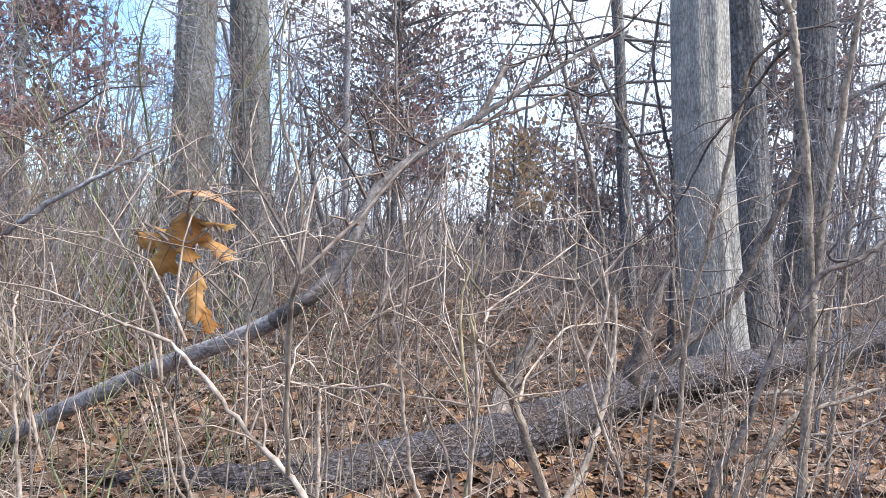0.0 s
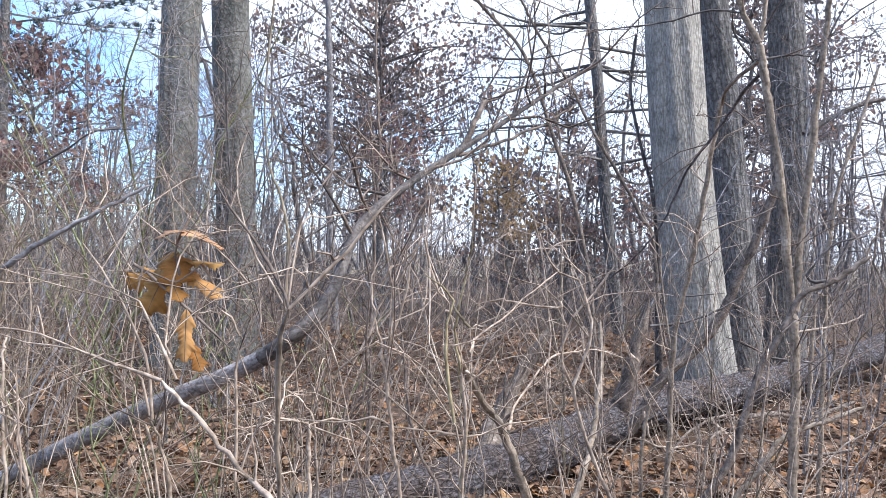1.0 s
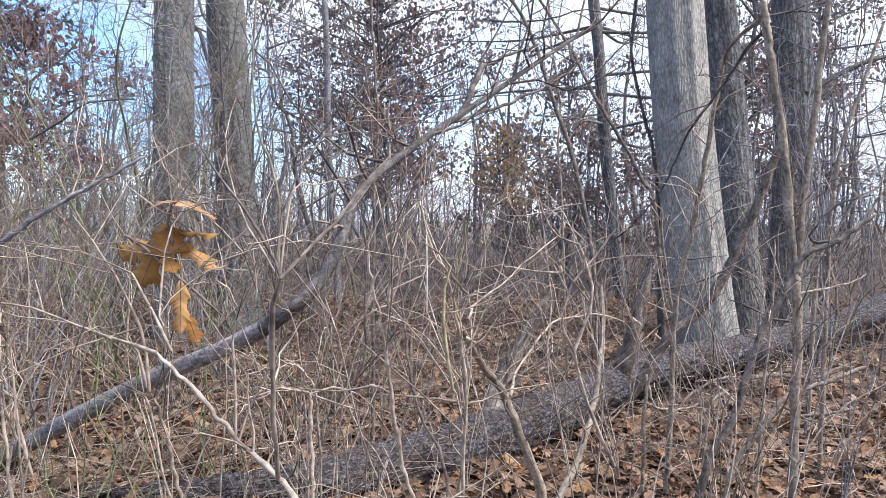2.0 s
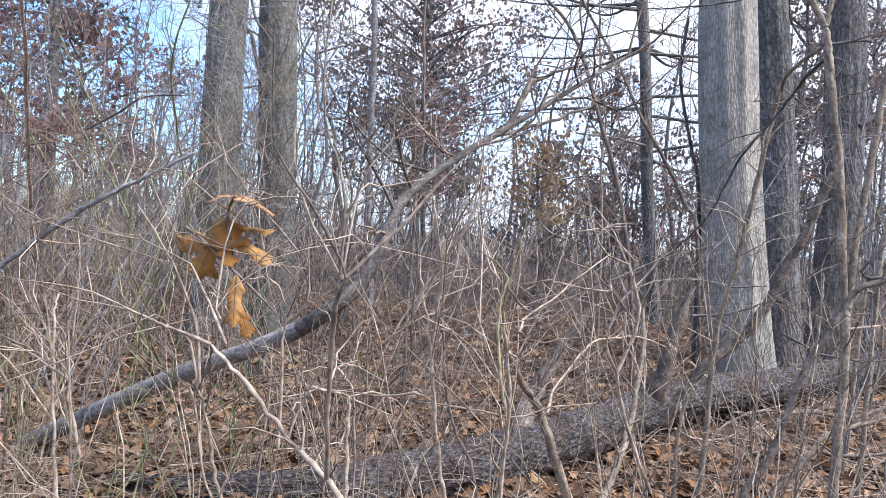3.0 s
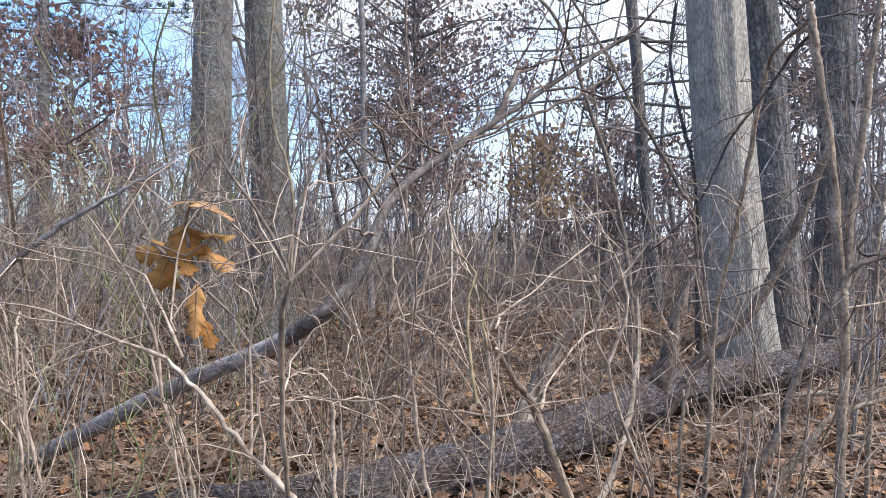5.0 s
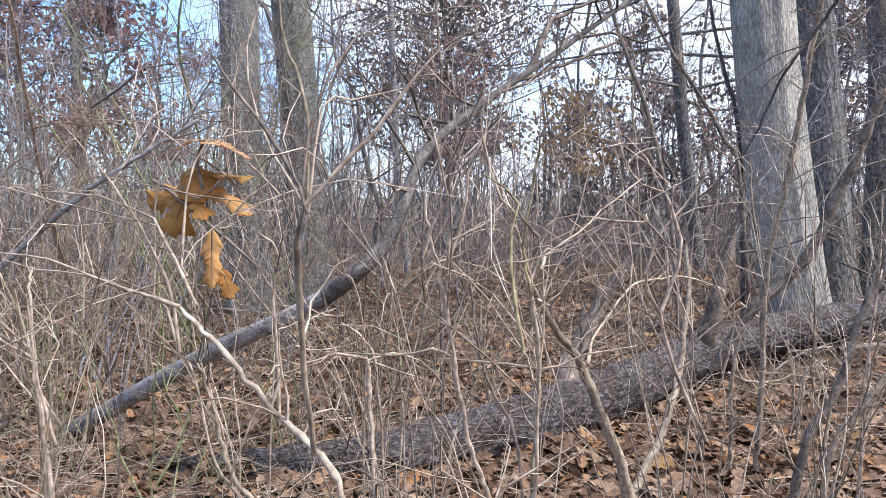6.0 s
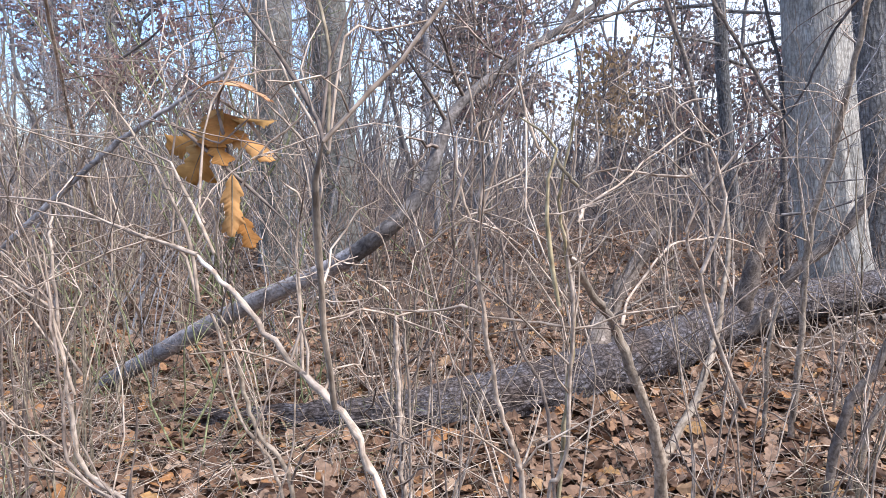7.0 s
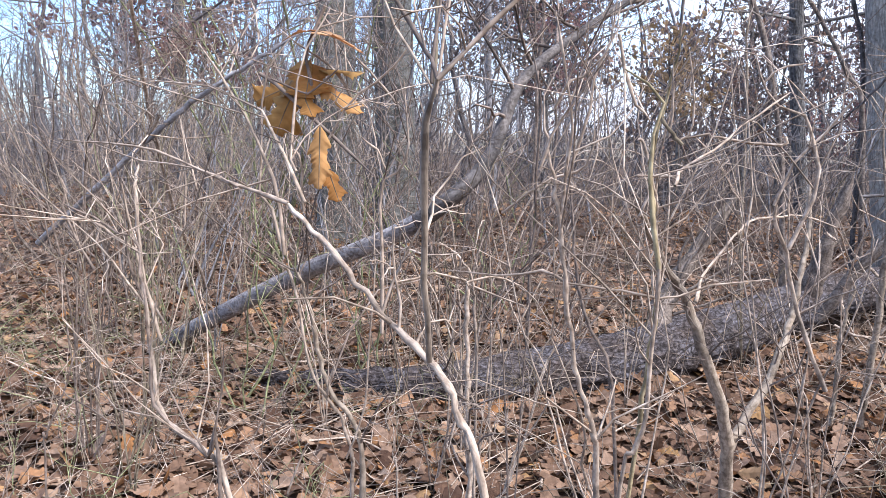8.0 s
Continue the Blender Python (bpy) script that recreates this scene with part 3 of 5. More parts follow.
# far woods and brush, too many to count
def far_woods():
    rng = np.random.default_rng(5)
    acc = Strands()
    for k in range(500):
        y = rng.uniform(30, 75)
        x = rng.uniform(-1.1, 0.9) * y
        h = rng.uniform(6, 13) if k % 2 else rng.uniform(2.5, 5)
        p = np.array([x, y, 0.0])
        line = crook(glide([p, p + (rng.normal(0, 0.5), 0, h * 0.5), p + (rng.normal(0, 0.8), 0, h)], 6), 0.08, rng)
        acc.tube(line, np.linspace(rng.uniform(0.05, 0.16), 0.02, 6), 5)
        for j in range(9):
            i = rng.integers(2, 6)
            sprout(acc, line[i], heading(rng, 0.4), rng.uniform(1.0, 2.6), 0.025, 1, rng, seg=3, coarse=True)
    return acc


tagged(part("far_woods", far_woods(), TWIG_FAR), "grey bare trees far back in the wood", "trees", kind="stuff")


def thicket():
    rng = np.random.default_rng(6)
    acc = Strands()
    for k in range(2500):
        y = 11.5 + 33 * rng.uniform(0, 1) ** 1.2
        x = rng.uniform(-1.0, 0.78) * y
        h = rng.uniform(0.8, 2.3) * (1 + (y - 10) * 0.028)
        d = heading(rng, 0.7, 0.75)
        sprout(acc, (x, y, -0.02), d, h, rng.uniform(0.006, 0.013), 1, rng, seg=3, rate=1.0, coarse=True)
    return acc


tagged(part("thicket", thicket(), TWIG_FAR), "dense grey-brown leafless brush", "brush", kind="stuff")

# ---- fallen log ----
log = thing("fallen_log", "weathered grey-brown fallen log lying among dead leaves", "log")
line = glide([(-2.0, 4.12, -0.02), (-0.95, 4.06, 0.05), (-0.43, 4.27, 0.07), (0.06, 4.58, 0.09), (0.83, 5.38, 0.12), (1.36, 5.98, 0.17), (2.06, 6.75, 0.17), (3.48, 7.7, 0.21), (5.0, 8.65, 0.4), (6.2, 9.5, 0.6)], 260)
acc = Strands()
width = np.interp(np.linspace(0, 1, 260), [0, 0.12, 0.25, 0.4, 0.6, 1.0], [0.05, 0.1, 0.14, 0.165, 0.155, 0.15])
acc.tube(line, width, 64, bumps(5.2, 0.024, 1.4, 3.0))
part("trunk", acc, BARK_LOG, log)
for ctrl, r0, r1 in (
    ([(0.32, 4.85, 0.12), (0.4, 5.1, 0.35), (0.58, 5.2, 0.64), (0.8, 5.3, 0.98)], 0.08, 0.035),
    ([(1.40, 5.98, 0.2), (1.46, 5.92, 0.42), (1.52, 5.9, 0.7), (1.62, 5.9, 1.12)], 0.085, 0.035),
):
    acc = Strands()
    acc.tube(crook(glide(ctrl, 18), 0.006, np.random.default_rng(3)), np.interp(np.linspace(0, 1, 18), [0, 0.85, 1], [r0, r1, r1 * 0.25]), 16, bumps(2.4, 0.014, 1.6, r0 * 90))
    part("branch_stub", acc, BARK_POLE, log, "broken limb rising from the log")

# ---- bent fallen tree ----
pole = thing("bent_tree", "slim fallen tree bent upward over the brush", "tree")
acc = Strands()
line = glide([(-2.6, 4.6, -0.03), (-1.85, 4.15, 0.39), (-1.34, 3.9, 0.66), (-0.89, 3.7, 0.87), (-0.63, 3.6, 1.04), (-0.49, 3.7, 1.21), (-0.38, 4.0, 1.55), (-0.11, 4.5, 1.84), (0.29, 5.0, 2.17), (0.86, 5.55, 2.63), (1.12, 5.7, 2.8)], 110)
girth = np.interp(np.linspace(0, 1, 110), [0, 0.1, 0.45, 0.6, 0.75, 1], [0.05, 0.045, 0.033, 0.024, 0.019, 0.011])
acc.tube(line[:38], girth[:38], 14, bumps(1.4, 0.004, 2.0, 8.0))
part("trunk", acc, BARK_FALLEN, pole)
# upper part of the same stem, its shade painted by a darker bark
acc = Strands()
acc.tube(line[36:], girth[36:] * 0.99, 14, bumps(1.4, 0.003, 2.0, 9.0))
part("leader", acc, BARK_LEADER_SHADED, pole, "thinner upper stem")
for ctrl, r0, r1 in (
    ([(0.13, 4.85, 2.05), (0.22, 4.9, 2.24), (0.28, 5.0, 2.36), (0.42, 5.1, 2.45), (0.64, 5.2, 2.54)], 0.02, 0.007),
    ([(0.05, 4.75, 1.98), (0.4, 5.0, 2.12), (0.68, 5.2, 2.28), (0.92, 5.4, 2.44)], 0.012, 0.006),
):
    acc = Strands()
    acc.tube(crook(glide(ctrl, 16), 0.006, np.random.default_rng(9)), np.linspace(r0, r1, 16), 8)
    part("limb", acc, BARK_POLE, pole)
rng = np.random.default_rng(31)
acc = Strands()
for k in range(16):
    i = rng.integers(55, 108)
    sprout(acc, line[i], heading(rng, 0.1), rng.uniform(0.4, 1.1), 0.009, 2, rng, rate=0.8)
part("twig_spray", acc, TWIG_BROWN, pole, kind="stuff")


def whip(plant, ctrl, r0, r1, material, label="", step=0.035):
    """One crooked stem through a few bends, tapering."""
    length = float(np.linalg.norm(np.diff(np.array(ctrl), axis=0), axis=1).sum())
    n = int(min(56, max(7, length / step)))
    rng = np.random.default_rng(int(abs(ctrl[0][0] * 977 + ctrl[-1][2] * 3571)) + len(ctrl))
    line = crook(glide(ctrl, n), min(0.0022, 0.2 * r0 + 0.0005), rng)
    rad = np.linspace(r0, r1, n) * (1 + rng.normal(0, 0.09 if r0 < 0.008 else 0.035, n))
    rad[rng.integers(1, n, n // 6 + 1)] *= 1.25 if r0 < 0.006 else 1.08
    rad[-1] *= 0.5
    acc = Strands()
    acc.tube(line, rad, 10 if r0 > 0.012 else 7 if r0 > 0.0045 else 5)
    part("stem", acc, material, plant, label)
    plant_lines.setdefault(plant.name, []).append((line, r0, r1, material))


plant_lines = {}


def side_twigs(plant, seed, rate=4.0, size=0.36):
    """Fine twigs along a plant's stems."""
    rng = np.random.default_rng(seed)
    acc = Strands()
    for line, r0, r1, material in plant_lines[plant.name]:
        length = np.linalg.norm(np.diff(line, axis=0), axis=1).sum()
        for k in range(rng.poisson(rate * length + 0.3)):
            i = rng.integers(len(line) // 4, len(line) - 1)
            d = line[i + 1] - line[i]
            d = d / np.linalg.norm(d) * 0.7 + heading(rng, 0.0) * rng.uniform(0.6, 1.2)
            d /= np.linalg.norm(d)
            r = min(0.0034, np.interp(i, [0, len(line)], [r0, r1]) * 0.55)
            sprout(acc, line[i], d, rng.uniform(0.4, 1.3) * size * (1.0 + 6 * r0), r, int(rng.integers(0, 3)) if r0 < 0.012 else 1, rng, lift=-0.05, bend=0.32, rate=0.5)
    if acc.waiting:
        part("twig_spray", acc, TWIG_GREEN if 800 <= seed < 820 else (TWIG_BROWN if seed % 3 else TWIG_PALE) if seed >= 500 else TWIG_BROWN if seed % 3 == 0 else TWIG_PALE, plant, kind="stuff")


# ---- shrubs and saplings close by ----
plant = thing("shrub", "pale many-branched shrub close to the camera", "shrub", "shrubs and saplings")
whip(plant, [(-0.03, 1.31, -0.03), (-0.085, 1.33, 0.5), (-0.181, 1.36, 0.961), (-0.207, 1.38, 1.032), (-0.235, 1.4, 1.073), (-0.269, 1.42, 1.096), (-0.311, 1.44, 1.129), (-0.356, 1.46, 1.167), (-0.389, 1.48, 1.192), (-0.43, 1.5, 1.221)], 0.0046, 0.0025, TWIG_PALE)
whip(plant, [(-0.43, 1.5, 1.221), (-0.485, 1.52, 1.234), (-0.559, 1.54, 1.253), (-0.629, 1.56, 1.275), (-0.711, 1.58, 1.28), (-0.8, 1.6, 1.283)], 0.0024, 0.001, TWIG_PALE)
whip(plant, [(-0.5, 1.52, 1.236), (-0.572, 1.547, 1.255), (-0.658, 1.573, 1.26), (-0.743, 1.6, 1.278)], 0.0015, 0.0008, TWIG_PALE)
whip(plant, [(-0.41, 1.5, 1.223), (-0.444, 1.524, 1.269), (-0.474, 1.548, 1.311), (-0.501, 1.572, 1.33), (-0.583, 1.596, 1.356), (-0.681, 1.62, 1.364)], 0.0022, 0.0009, TWIG_PALE)
whip(plant, [(-0.42, 1.5, 1.257), (-0.432, 1.512, 1.275), (-0.43, 1.524, 1.333), (-0.43, 1.536, 1.38), (-0.409, 1.548, 1.419), (-0.402, 1.56, 1.442)], 0.0017, 0.0008, TWIG_PALE)
whip(plant, [(-0.413, 1.56, 1.42), (-0.355, 1.58, 1.435), (-0.31, 1.6, 1.428)], 0.0009, 0.0005, TWIG_PALE)
whip(plant, [(-0.238, 1.37, 1.094), (-0.238, 1.352, 1.141), (-0.237, 1.334, 1.191), (-0.234, 1.316, 1.246), (-0.23, 1.298, 1.305), (-0.217, 1.28, 1.342)], 0.0031, 0.0025, BARK_SAPLING)
whip(plant, [(-0.217, 1.28, 1.342), (-0.195, 1.288, 1.367), (-0.17, 1.296, 1.394), (-0.149, 1.304, 1.42), (-0.127, 1.312, 1.448), (-0.101, 1.32, 1.479)], 0.002, 0.0012, TWIG_PALE)
whip(plant, [(-0.217, 1.28, 1.343), (-0.225, 1.296, 1.36), (-0.236, 1.312, 1.369), (-0.261, 1.328, 1.408), (-0.295, 1.344, 1.449), (-0.327, 1.36, 1.492)], 0.0021, 0.0012, TWIG_BROWN)
whip(plant, [(-0.23, 1.32, 1.342), (-0.231, 1.336, 1.372), (-0.224, 1.352, 1.432), (-0.194, 1.368, 1.495), (-0.164, 1.384, 1.511), (-0.101, 1.4, 1.51)], 0.0014, 0.0008, TWIG_BROWN)
whip(plant, [(-0.236, 1.36, 1.333), (-0.241, 1.393, 1.426), (-0.263, 1.427, 1.486), (-0.285, 1.46, 1.535), (-0.297, 1.493, 1.636), (-0.289, 1.527, 1.846), (-0.291, 1.56, 1.983)], 0.0018, 0.0012, TWIG_YELLOW)
whip(plant, [(-0.232, 1.35, 1.335), (-0.223, 1.383, 1.439), (-0.201, 1.417, 1.449), (-0.141, 1.45, 1.465)], 0.0013, 0.0008, TWIG_PALE)
whip(plant, [(-0.233, 1.35, 1.336), (-0.286, 1.4, 1.409), (-0.324, 1.45, 1.502), (-0.318, 1.5, 1.576)], 0.0014, 0.0007, TWIG_PALE)
side_twigs(plant, 100, 3.4, 0.13)
plant = thing("shrub", "thin pale shrub with crooked twigs", "shrub", "shrubs and saplings")
whip(plant, [(-0.502, 1.49, -0.03), (-0.523, 1.5, 0.861), (-0.544, 1.51, 0.903), (-0.581, 1.52, 0.919), (-0.626, 1.53, 0.953), (-0.636, 1.54, 1.001), (-0.645, 1.55, 1.042), (-0.652, 1.554, 1.105), (-0.661, 1.558, 1.158), (-0.689, 1.562, 1.168), (-0.722, 1.566, 1.184), (-0.77, 1.57, 1.201)], 0.0029, 0.0014, TWIG_BROWN)
whip(plant, [(-0.539, 1.5, 0.908), (-0.575, 1.5, 0.962), (-0.59, 1.5, 0.999)], 0.0014, 0.0008, TWIG_BROWN)
whip(plant, [(-0.532, 1.5, 0.917), (-0.519, 1.5, 0.989), (-0.512, 1.5, 1.05)], 0.0015, 0.0009, TWIG_BROWN)
whip(plant, [(-0.656, 1.56, 1.082), (-0.67, 1.56, 1.121), (-0.676, 1.56, 1.155), (-0.678, 1.56, 1.202)], 0.0016, 0.001, TWIG_BROWN)
whip(plant, [(-0.947, 1.7, -0.03), (-0.94, 1.7, 0.735), (-0.933, 1.7, 0.809), (-0.891, 1.7, 0.898), (-0.854, 1.7, 1.02), (-0.832, 1.7, 1.092)], 0.0018, 0.001, TWIG_BROWN)
whip(plant, [(-0.772, 1.6, 0.836), (-0.746, 1.6, 0.892), (-0.807, 1.6, 0.924), (-0.814, 1.6, 0.933)], 0.0013, 0.0008, TWIG_BROWN)
whip(plant, [(-0.83, 1.7, 1.087), (-0.861, 1.7, 1.138), (-0.878, 1.7, 1.183), (-0.872, 1.7, 1.215), (-0.898, 1.7, 1.237)], 0.002, 0.0015, TWIG_BROWN)
side_twigs(plant, 101)
plant = thing("shrub", "straight tan shrub stem with a few side twigs", "shrub", "shrubs and saplings")
whip(plant, [(-0.296, 2.2, -0.03), (-0.315, 2.2, 0.517), (-0.326, 2.2, 0.674), (-0.327, 2.2, 0.826), (-0.336, 2.2, 1)], 0.0066, 0.0048, TWIG_PALE)
whip(plant, [(-0.336, 2.2, 1), (-0.396, 2.167, 1.018), (-0.47, 2.133, 1.001), (-0.531, 2.1, 1.039)], 0.0026, 0.0012, TWIG_PALE)
whip(plant, [(-0.336, 2.2, 0.996), (-0.275, 2.233, 1.005), (-0.205, 2.267, 0.966), (-0.147, 2.3, 0.861)], 0.0024, 0.0012, TWIG_PALE)
whip(plant, [(-0.343, 2.3, 0.732), (-0.278, 2.3, 0.613), (-0.27, 2.3, 0.581)], 0.0023, 0.0015, TWIG_PALE)
whip(plant, [(-0.353, 2.3, 0.973), (-0.242, 2.3, 0.936), (-0.216, 2.3, 0.925)], 0.0023, 0.0012, TWIG_PALE)
whip(plant, [(-0.354, 2.3, 0.981), (-0.46, 2.3, 0.996)], 0.0023, 0.0012, TWIG_PALE)
whip(plant, [(-0.36, 2.3, 0.755), (-0.404, 2.3, 0.818), (-0.418, 2.3, 0.872), (-0.42, 2.3, 0.934), (-0.454, 2.3, 0.957)], 0.0021, 0.001, TWIG_PALE)
side_twigs(plant, 102)
plant = thing("shrub", "tall pale shrub with forked whips", "shrub", "shrubs and saplings")
whip(plant, [(-0.02, 1.932, -0.03), (-0.058, 1.9, 0.704), (-0.07, 1.89, 0.819), (-0.1, 1.88, 0.921), (-0.122, 1.87, 1.034), (-0.138, 1.86, 1.165), (-0.155, 1.85, 1.252), (-0.168, 1.84, 1.323)], 0.0052, 0.0026, TWIG_PALE)
whip(plant, [(-0.138, 1.86, 1.165), (-0.134, 1.845, 1.244), (-0.127, 1.83, 1.311), (-0.138, 1.815, 1.391), (-0.155, 1.8, 1.474)], 0.0032, 0.0018, TWIG_PALE)
whip(plant, [(-0.127, 1.87, 1.075), (-0.164, 1.897, 1.086), (-0.24, 1.923, 1.069), (-0.332, 1.95, 1.069)], 0.0026, 0.0014, TWIG_PALE)
whip(plant, [(-0.136, 1.85, 1.232), (-0.116, 1.85, 1.292), (-0.099, 1.85, 1.365), (-0.096, 1.85, 1.399), (-0.079, 1.85, 1.432), (-0.076, 1.85, 1.485)], 0.003, 0.0015, TWIG_PALE)
whip(plant, [(-0.153, 1.82, 1.341), (-0.133, 1.82, 1.38), (-0.114, 1.82, 1.386), (-0.078, 1.82, 1.425)], 0.0026, 0.0015, TWIG_PALE)
whip(plant, [(-0.17, 1.8, 1.252), (-0.154, 1.8, 1.303), (-0.125, 1.8, 1.348), (-0.099, 1.8, 1.393)], 0.0023, 0.0015, TWIG_PALE)
whip(plant, [(-0.185, 1.9, 1.115), (-0.178, 1.9, 1.17), (-0.181, 1.9, 1.239), (-0.176, 1.9, 1.342), (-0.199, 1.9, 1.459)], 0.0023, 0.0014, TWIG_BROWN)
whip(plant, [(-0.233, 1.9, 1.176), (-0.174, 1.9, 1.225), (-0.119, 1.9, 1.246), (-0.099, 1.9, 1.267), (-0.095, 1.9, 1.335)], 0.0023, 0.0014, TWIG_PALE)
whip(plant, [(-0.072, 1.7, 1.429), (-0.063, 1.7, 1.385), (-0.045, 1.7, 1.343), (-0.027, 1.7, 1.325)], 0.0023, 0.0016, TWIG_PALE)
side_twigs(plant, 103)
plant = thing("shrub", "yellowish thin shrub with crossing whips", "shrub", "shrubs and saplings")
whip(plant, [(-0.06, 1.97, -0.03), (-0.003, 1.95, 0.687), (0.01, 1.931, 0.909), (0.018, 1.912, 1.02), (0.015, 1.894, 1.106), (0.002, 1.875, 1.178), (-0.009, 1.856, 1.247), (-0.007, 1.838, 1.297), (0.008, 1.819, 1.384), (0.018, 1.8, 1.45)], 0.0044, 0.0018, TWIG_GOLD)
whip(plant, [(-0.022, 1.53, 1.164), (-0.03, 1.535, 1.204), (-0.037, 1.54, 1.261), (-0.036, 1.545, 1.307), (-0.026, 1.55, 1.338), (-0.042, 1.555, 1.359), (-0.068, 1.56, 1.377)], 0.0024, 0.0016, TWIG_GOLD)
whip(plant, [(0.001, 1.6, 1.295), (-0.01, 1.6, 1.306), (-0.026, 1.6, 1.331)], 0.0024, 0.002, TWIG_YELLOW)
whip(plant, [(0.008, 1.7, 1.242), (0.025, 1.775, 1.262), (0.077, 1.85, 1.286), (0.137, 1.925, 1.331), (0.21, 2.0, 1.377)], 0.0024, 0.0013, TWIG_PALE)
whip(plant, [(0.007, 1.8, 1.304), (0.01, 1.8, 1.349), (0.006, 1.8, 1.407)], 0.002, 0.0012, TWIG_PALE)
whip(plant, [(-0.039, 1.7, 1.254), (-0.003, 1.7, 1.257), (0.062, 1.7, 1.284)], 0.0014, 0.001, TWIG_PALE)
whip(plant, [(0.029, 1.9, 1.295), (0.053, 1.9, 1.322), (0.039, 1.9, 1.432)], 0.0018, 0.0011, TWIG_PALE)
side_twigs(plant, 104)
plant = thing("sapling", "forked grey-brown sapling with a broken pale tip", "sapling", "shrubs and saplings")
whip(plant, [(0.375, 2.97, -0.03), (0.37, 2.95, 0.13), (0.345, 2.86, 0.38), (0.31, 2.8, 0.54), (0.226, 2.74, 0.755), (0.173, 2.7, 0.885), (0.103, 2.6, 0.984), (0.015, 2.4, 1.146)], 0.0235, 0.0075, BARK_SAPLING)
whip(plant, [(0.345, 2.85, 0.4), (0.384, 2.89, 0.478), (0.455, 2.96, 0.572), (0.508, 3.03, 0.67), (0.553, 3.1, 0.772), (0.569, 3.125, 0.898), (0.589, 3.15, 0.97), (0.59, 3.2, 1.174)], 0.0145, 0.0075, BARK_SAPLING)
whip(plant, [(0.043, 2.42, 1.097), (0.071, 2.42, 1.079)], 0.004, 0.003, TWIG_PALE)
whip(plant, [(0.02, 2.4, 1.128), (0.056, 2.4, 1.211), (0.093, 2.4, 1.22)], 0.004, 0.0018, TWIG_PALE)
whip(plant, [(0.185, 2.6, 0.896), (0.214, 2.7, 0.945), (0.29, 2.8, 1.023), (0.36, 2.9, 1.075), (0.47, 3.0, 1.079), (0.544, 3.1, 1.078), (0.68, 3.2, 1.033), (0.744, 3.3, 0.966), (0.832, 3.4, 0.84)], 0.0042, 0.0022, TWIG_PALE)
side_twigs(plant, 105)
plant = thing("shrub", "pale forked whips leaning over the log", "shrub", "shrubs and saplings")
whip(plant, [(0.446, 2.42, 0.752), (0.399, 2.396, 0.847), (0.345, 2.372, 0.971), (0.317, 2.348, 1.075), (0.291, 2.324, 1.123), (0.274, 2.3, 1.171)], 0.0053, 0.0034, TWIG_PALE)
whip(plant, [(0.309, 2.3, 1.084), (0.339, 2.3, 1.171), (0.348, 2.3, 1.197), (0.351, 2.3, 1.249), (0.331, 2.3, 1.31), (0.322, 2.3, 1.345), (0.257, 2.3, 1.375), (0.235, 2.3, 1.414), (0.213, 2.3, 1.466)], 0.0043, 0.0026, TWIG_PALE)
whip(plant, [(0.274, 2.3, 1.171), (0.287, 2.3, 1.214), (0.313, 2.3, 1.275), (0.344, 2.3, 1.301), (0.387, 2.3, 1.362), (0.408, 2.3, 1.388)], 0.0034, 0.0019, TWIG_PALE)
whip(plant, [(0.232, 2.1, 1.308), (0.228, 2.1, 1.292), (0.123, 2.1, 1.303), (0.108, 2.1, 1.311)], 0.0036, 0.0021, TWIG_PALE)
whip(plant, [(0.108, 2.1, 1.311), (0.069, 2.1, 1.303), (0.038, 2.1, 1.295)], 0.0021, 0.0013, TWIG_PALE)
whip(plant, [(0.235, 2.3, 1.414), (0.261, 2.3, 1.44), (0.321, 2.3, 1.453)], 0.0026, 0.0015, TWIG_PALE)
side_twigs(plant, 106)
plant = thing("shrub", "single pale whip with thin side twigs", "shrub", "shrubs and saplings")
whip(plant, [(-0.043, 1.904, -0.03), (-0.023, 1.9, 0.703), (-0.003, 1.896, 0.795), (0.01, 1.891, 0.861), (0.015, 1.887, 1.025), (0.016, 1.882, 1.102), (0.004, 1.878, 1.161), (0.005, 1.873, 1.195), (-0.005, 1.869, 1.236), (-0.019, 1.864, 1.29), (-0.029, 1.86, 1.299)], 0.0042, 0.0024, TWIG_PALE)
whip(plant, [(0.016, 1.9, 1.05), (0.047, 1.9, 1.056), (0.098, 1.9, 1.077), (0.184, 1.9, 1.094)], 0.0021, 0.0013, TWIG_PALE)
whip(plant, [(0.013, 1.9, 1.053), (-0.037, 1.9, 1.061), (-0.078, 1.9, 1.063), (-0.164, 1.9, 1.071)], 0.0022, 0.0016, TWIG_PALE)
side_twigs(plant, 107)
plant = thing("sapling", "smooth brown sapling forking into tall stems", "sapling", "shrubs and saplings")
whip(plant, [(1.38, 3.3, -0.03), (1.39, 3.3, 0.44), (1.39, 3.3, 0.7), (1.39, 3.3, 1.03), (1.37, 3.3, 1.23), (1.35, 3.3, 1.4), (1.31, 3.3, 1.75), (1.26, 3.3, 2.02), (1.24, 3.3, 2.15), (1.22, 3.3, 2.27)], 0.0189, 0.0153, BARK_SAPLING)
whip(plant, [(1.218, 3.3, 2.271), (1.171, 3.3, 2.353), (1.124, 3.3, 2.448), (1.088, 3.3, 2.553)], 0.0135, 0.009, BARK_SAPLING)
whip(plant, [(1.22, 3.3, 2.277), (1.235, 3.3, 2.365), (1.252, 3.3, 2.553)], 0.0108, 0.0081, BARK_SAPLING)
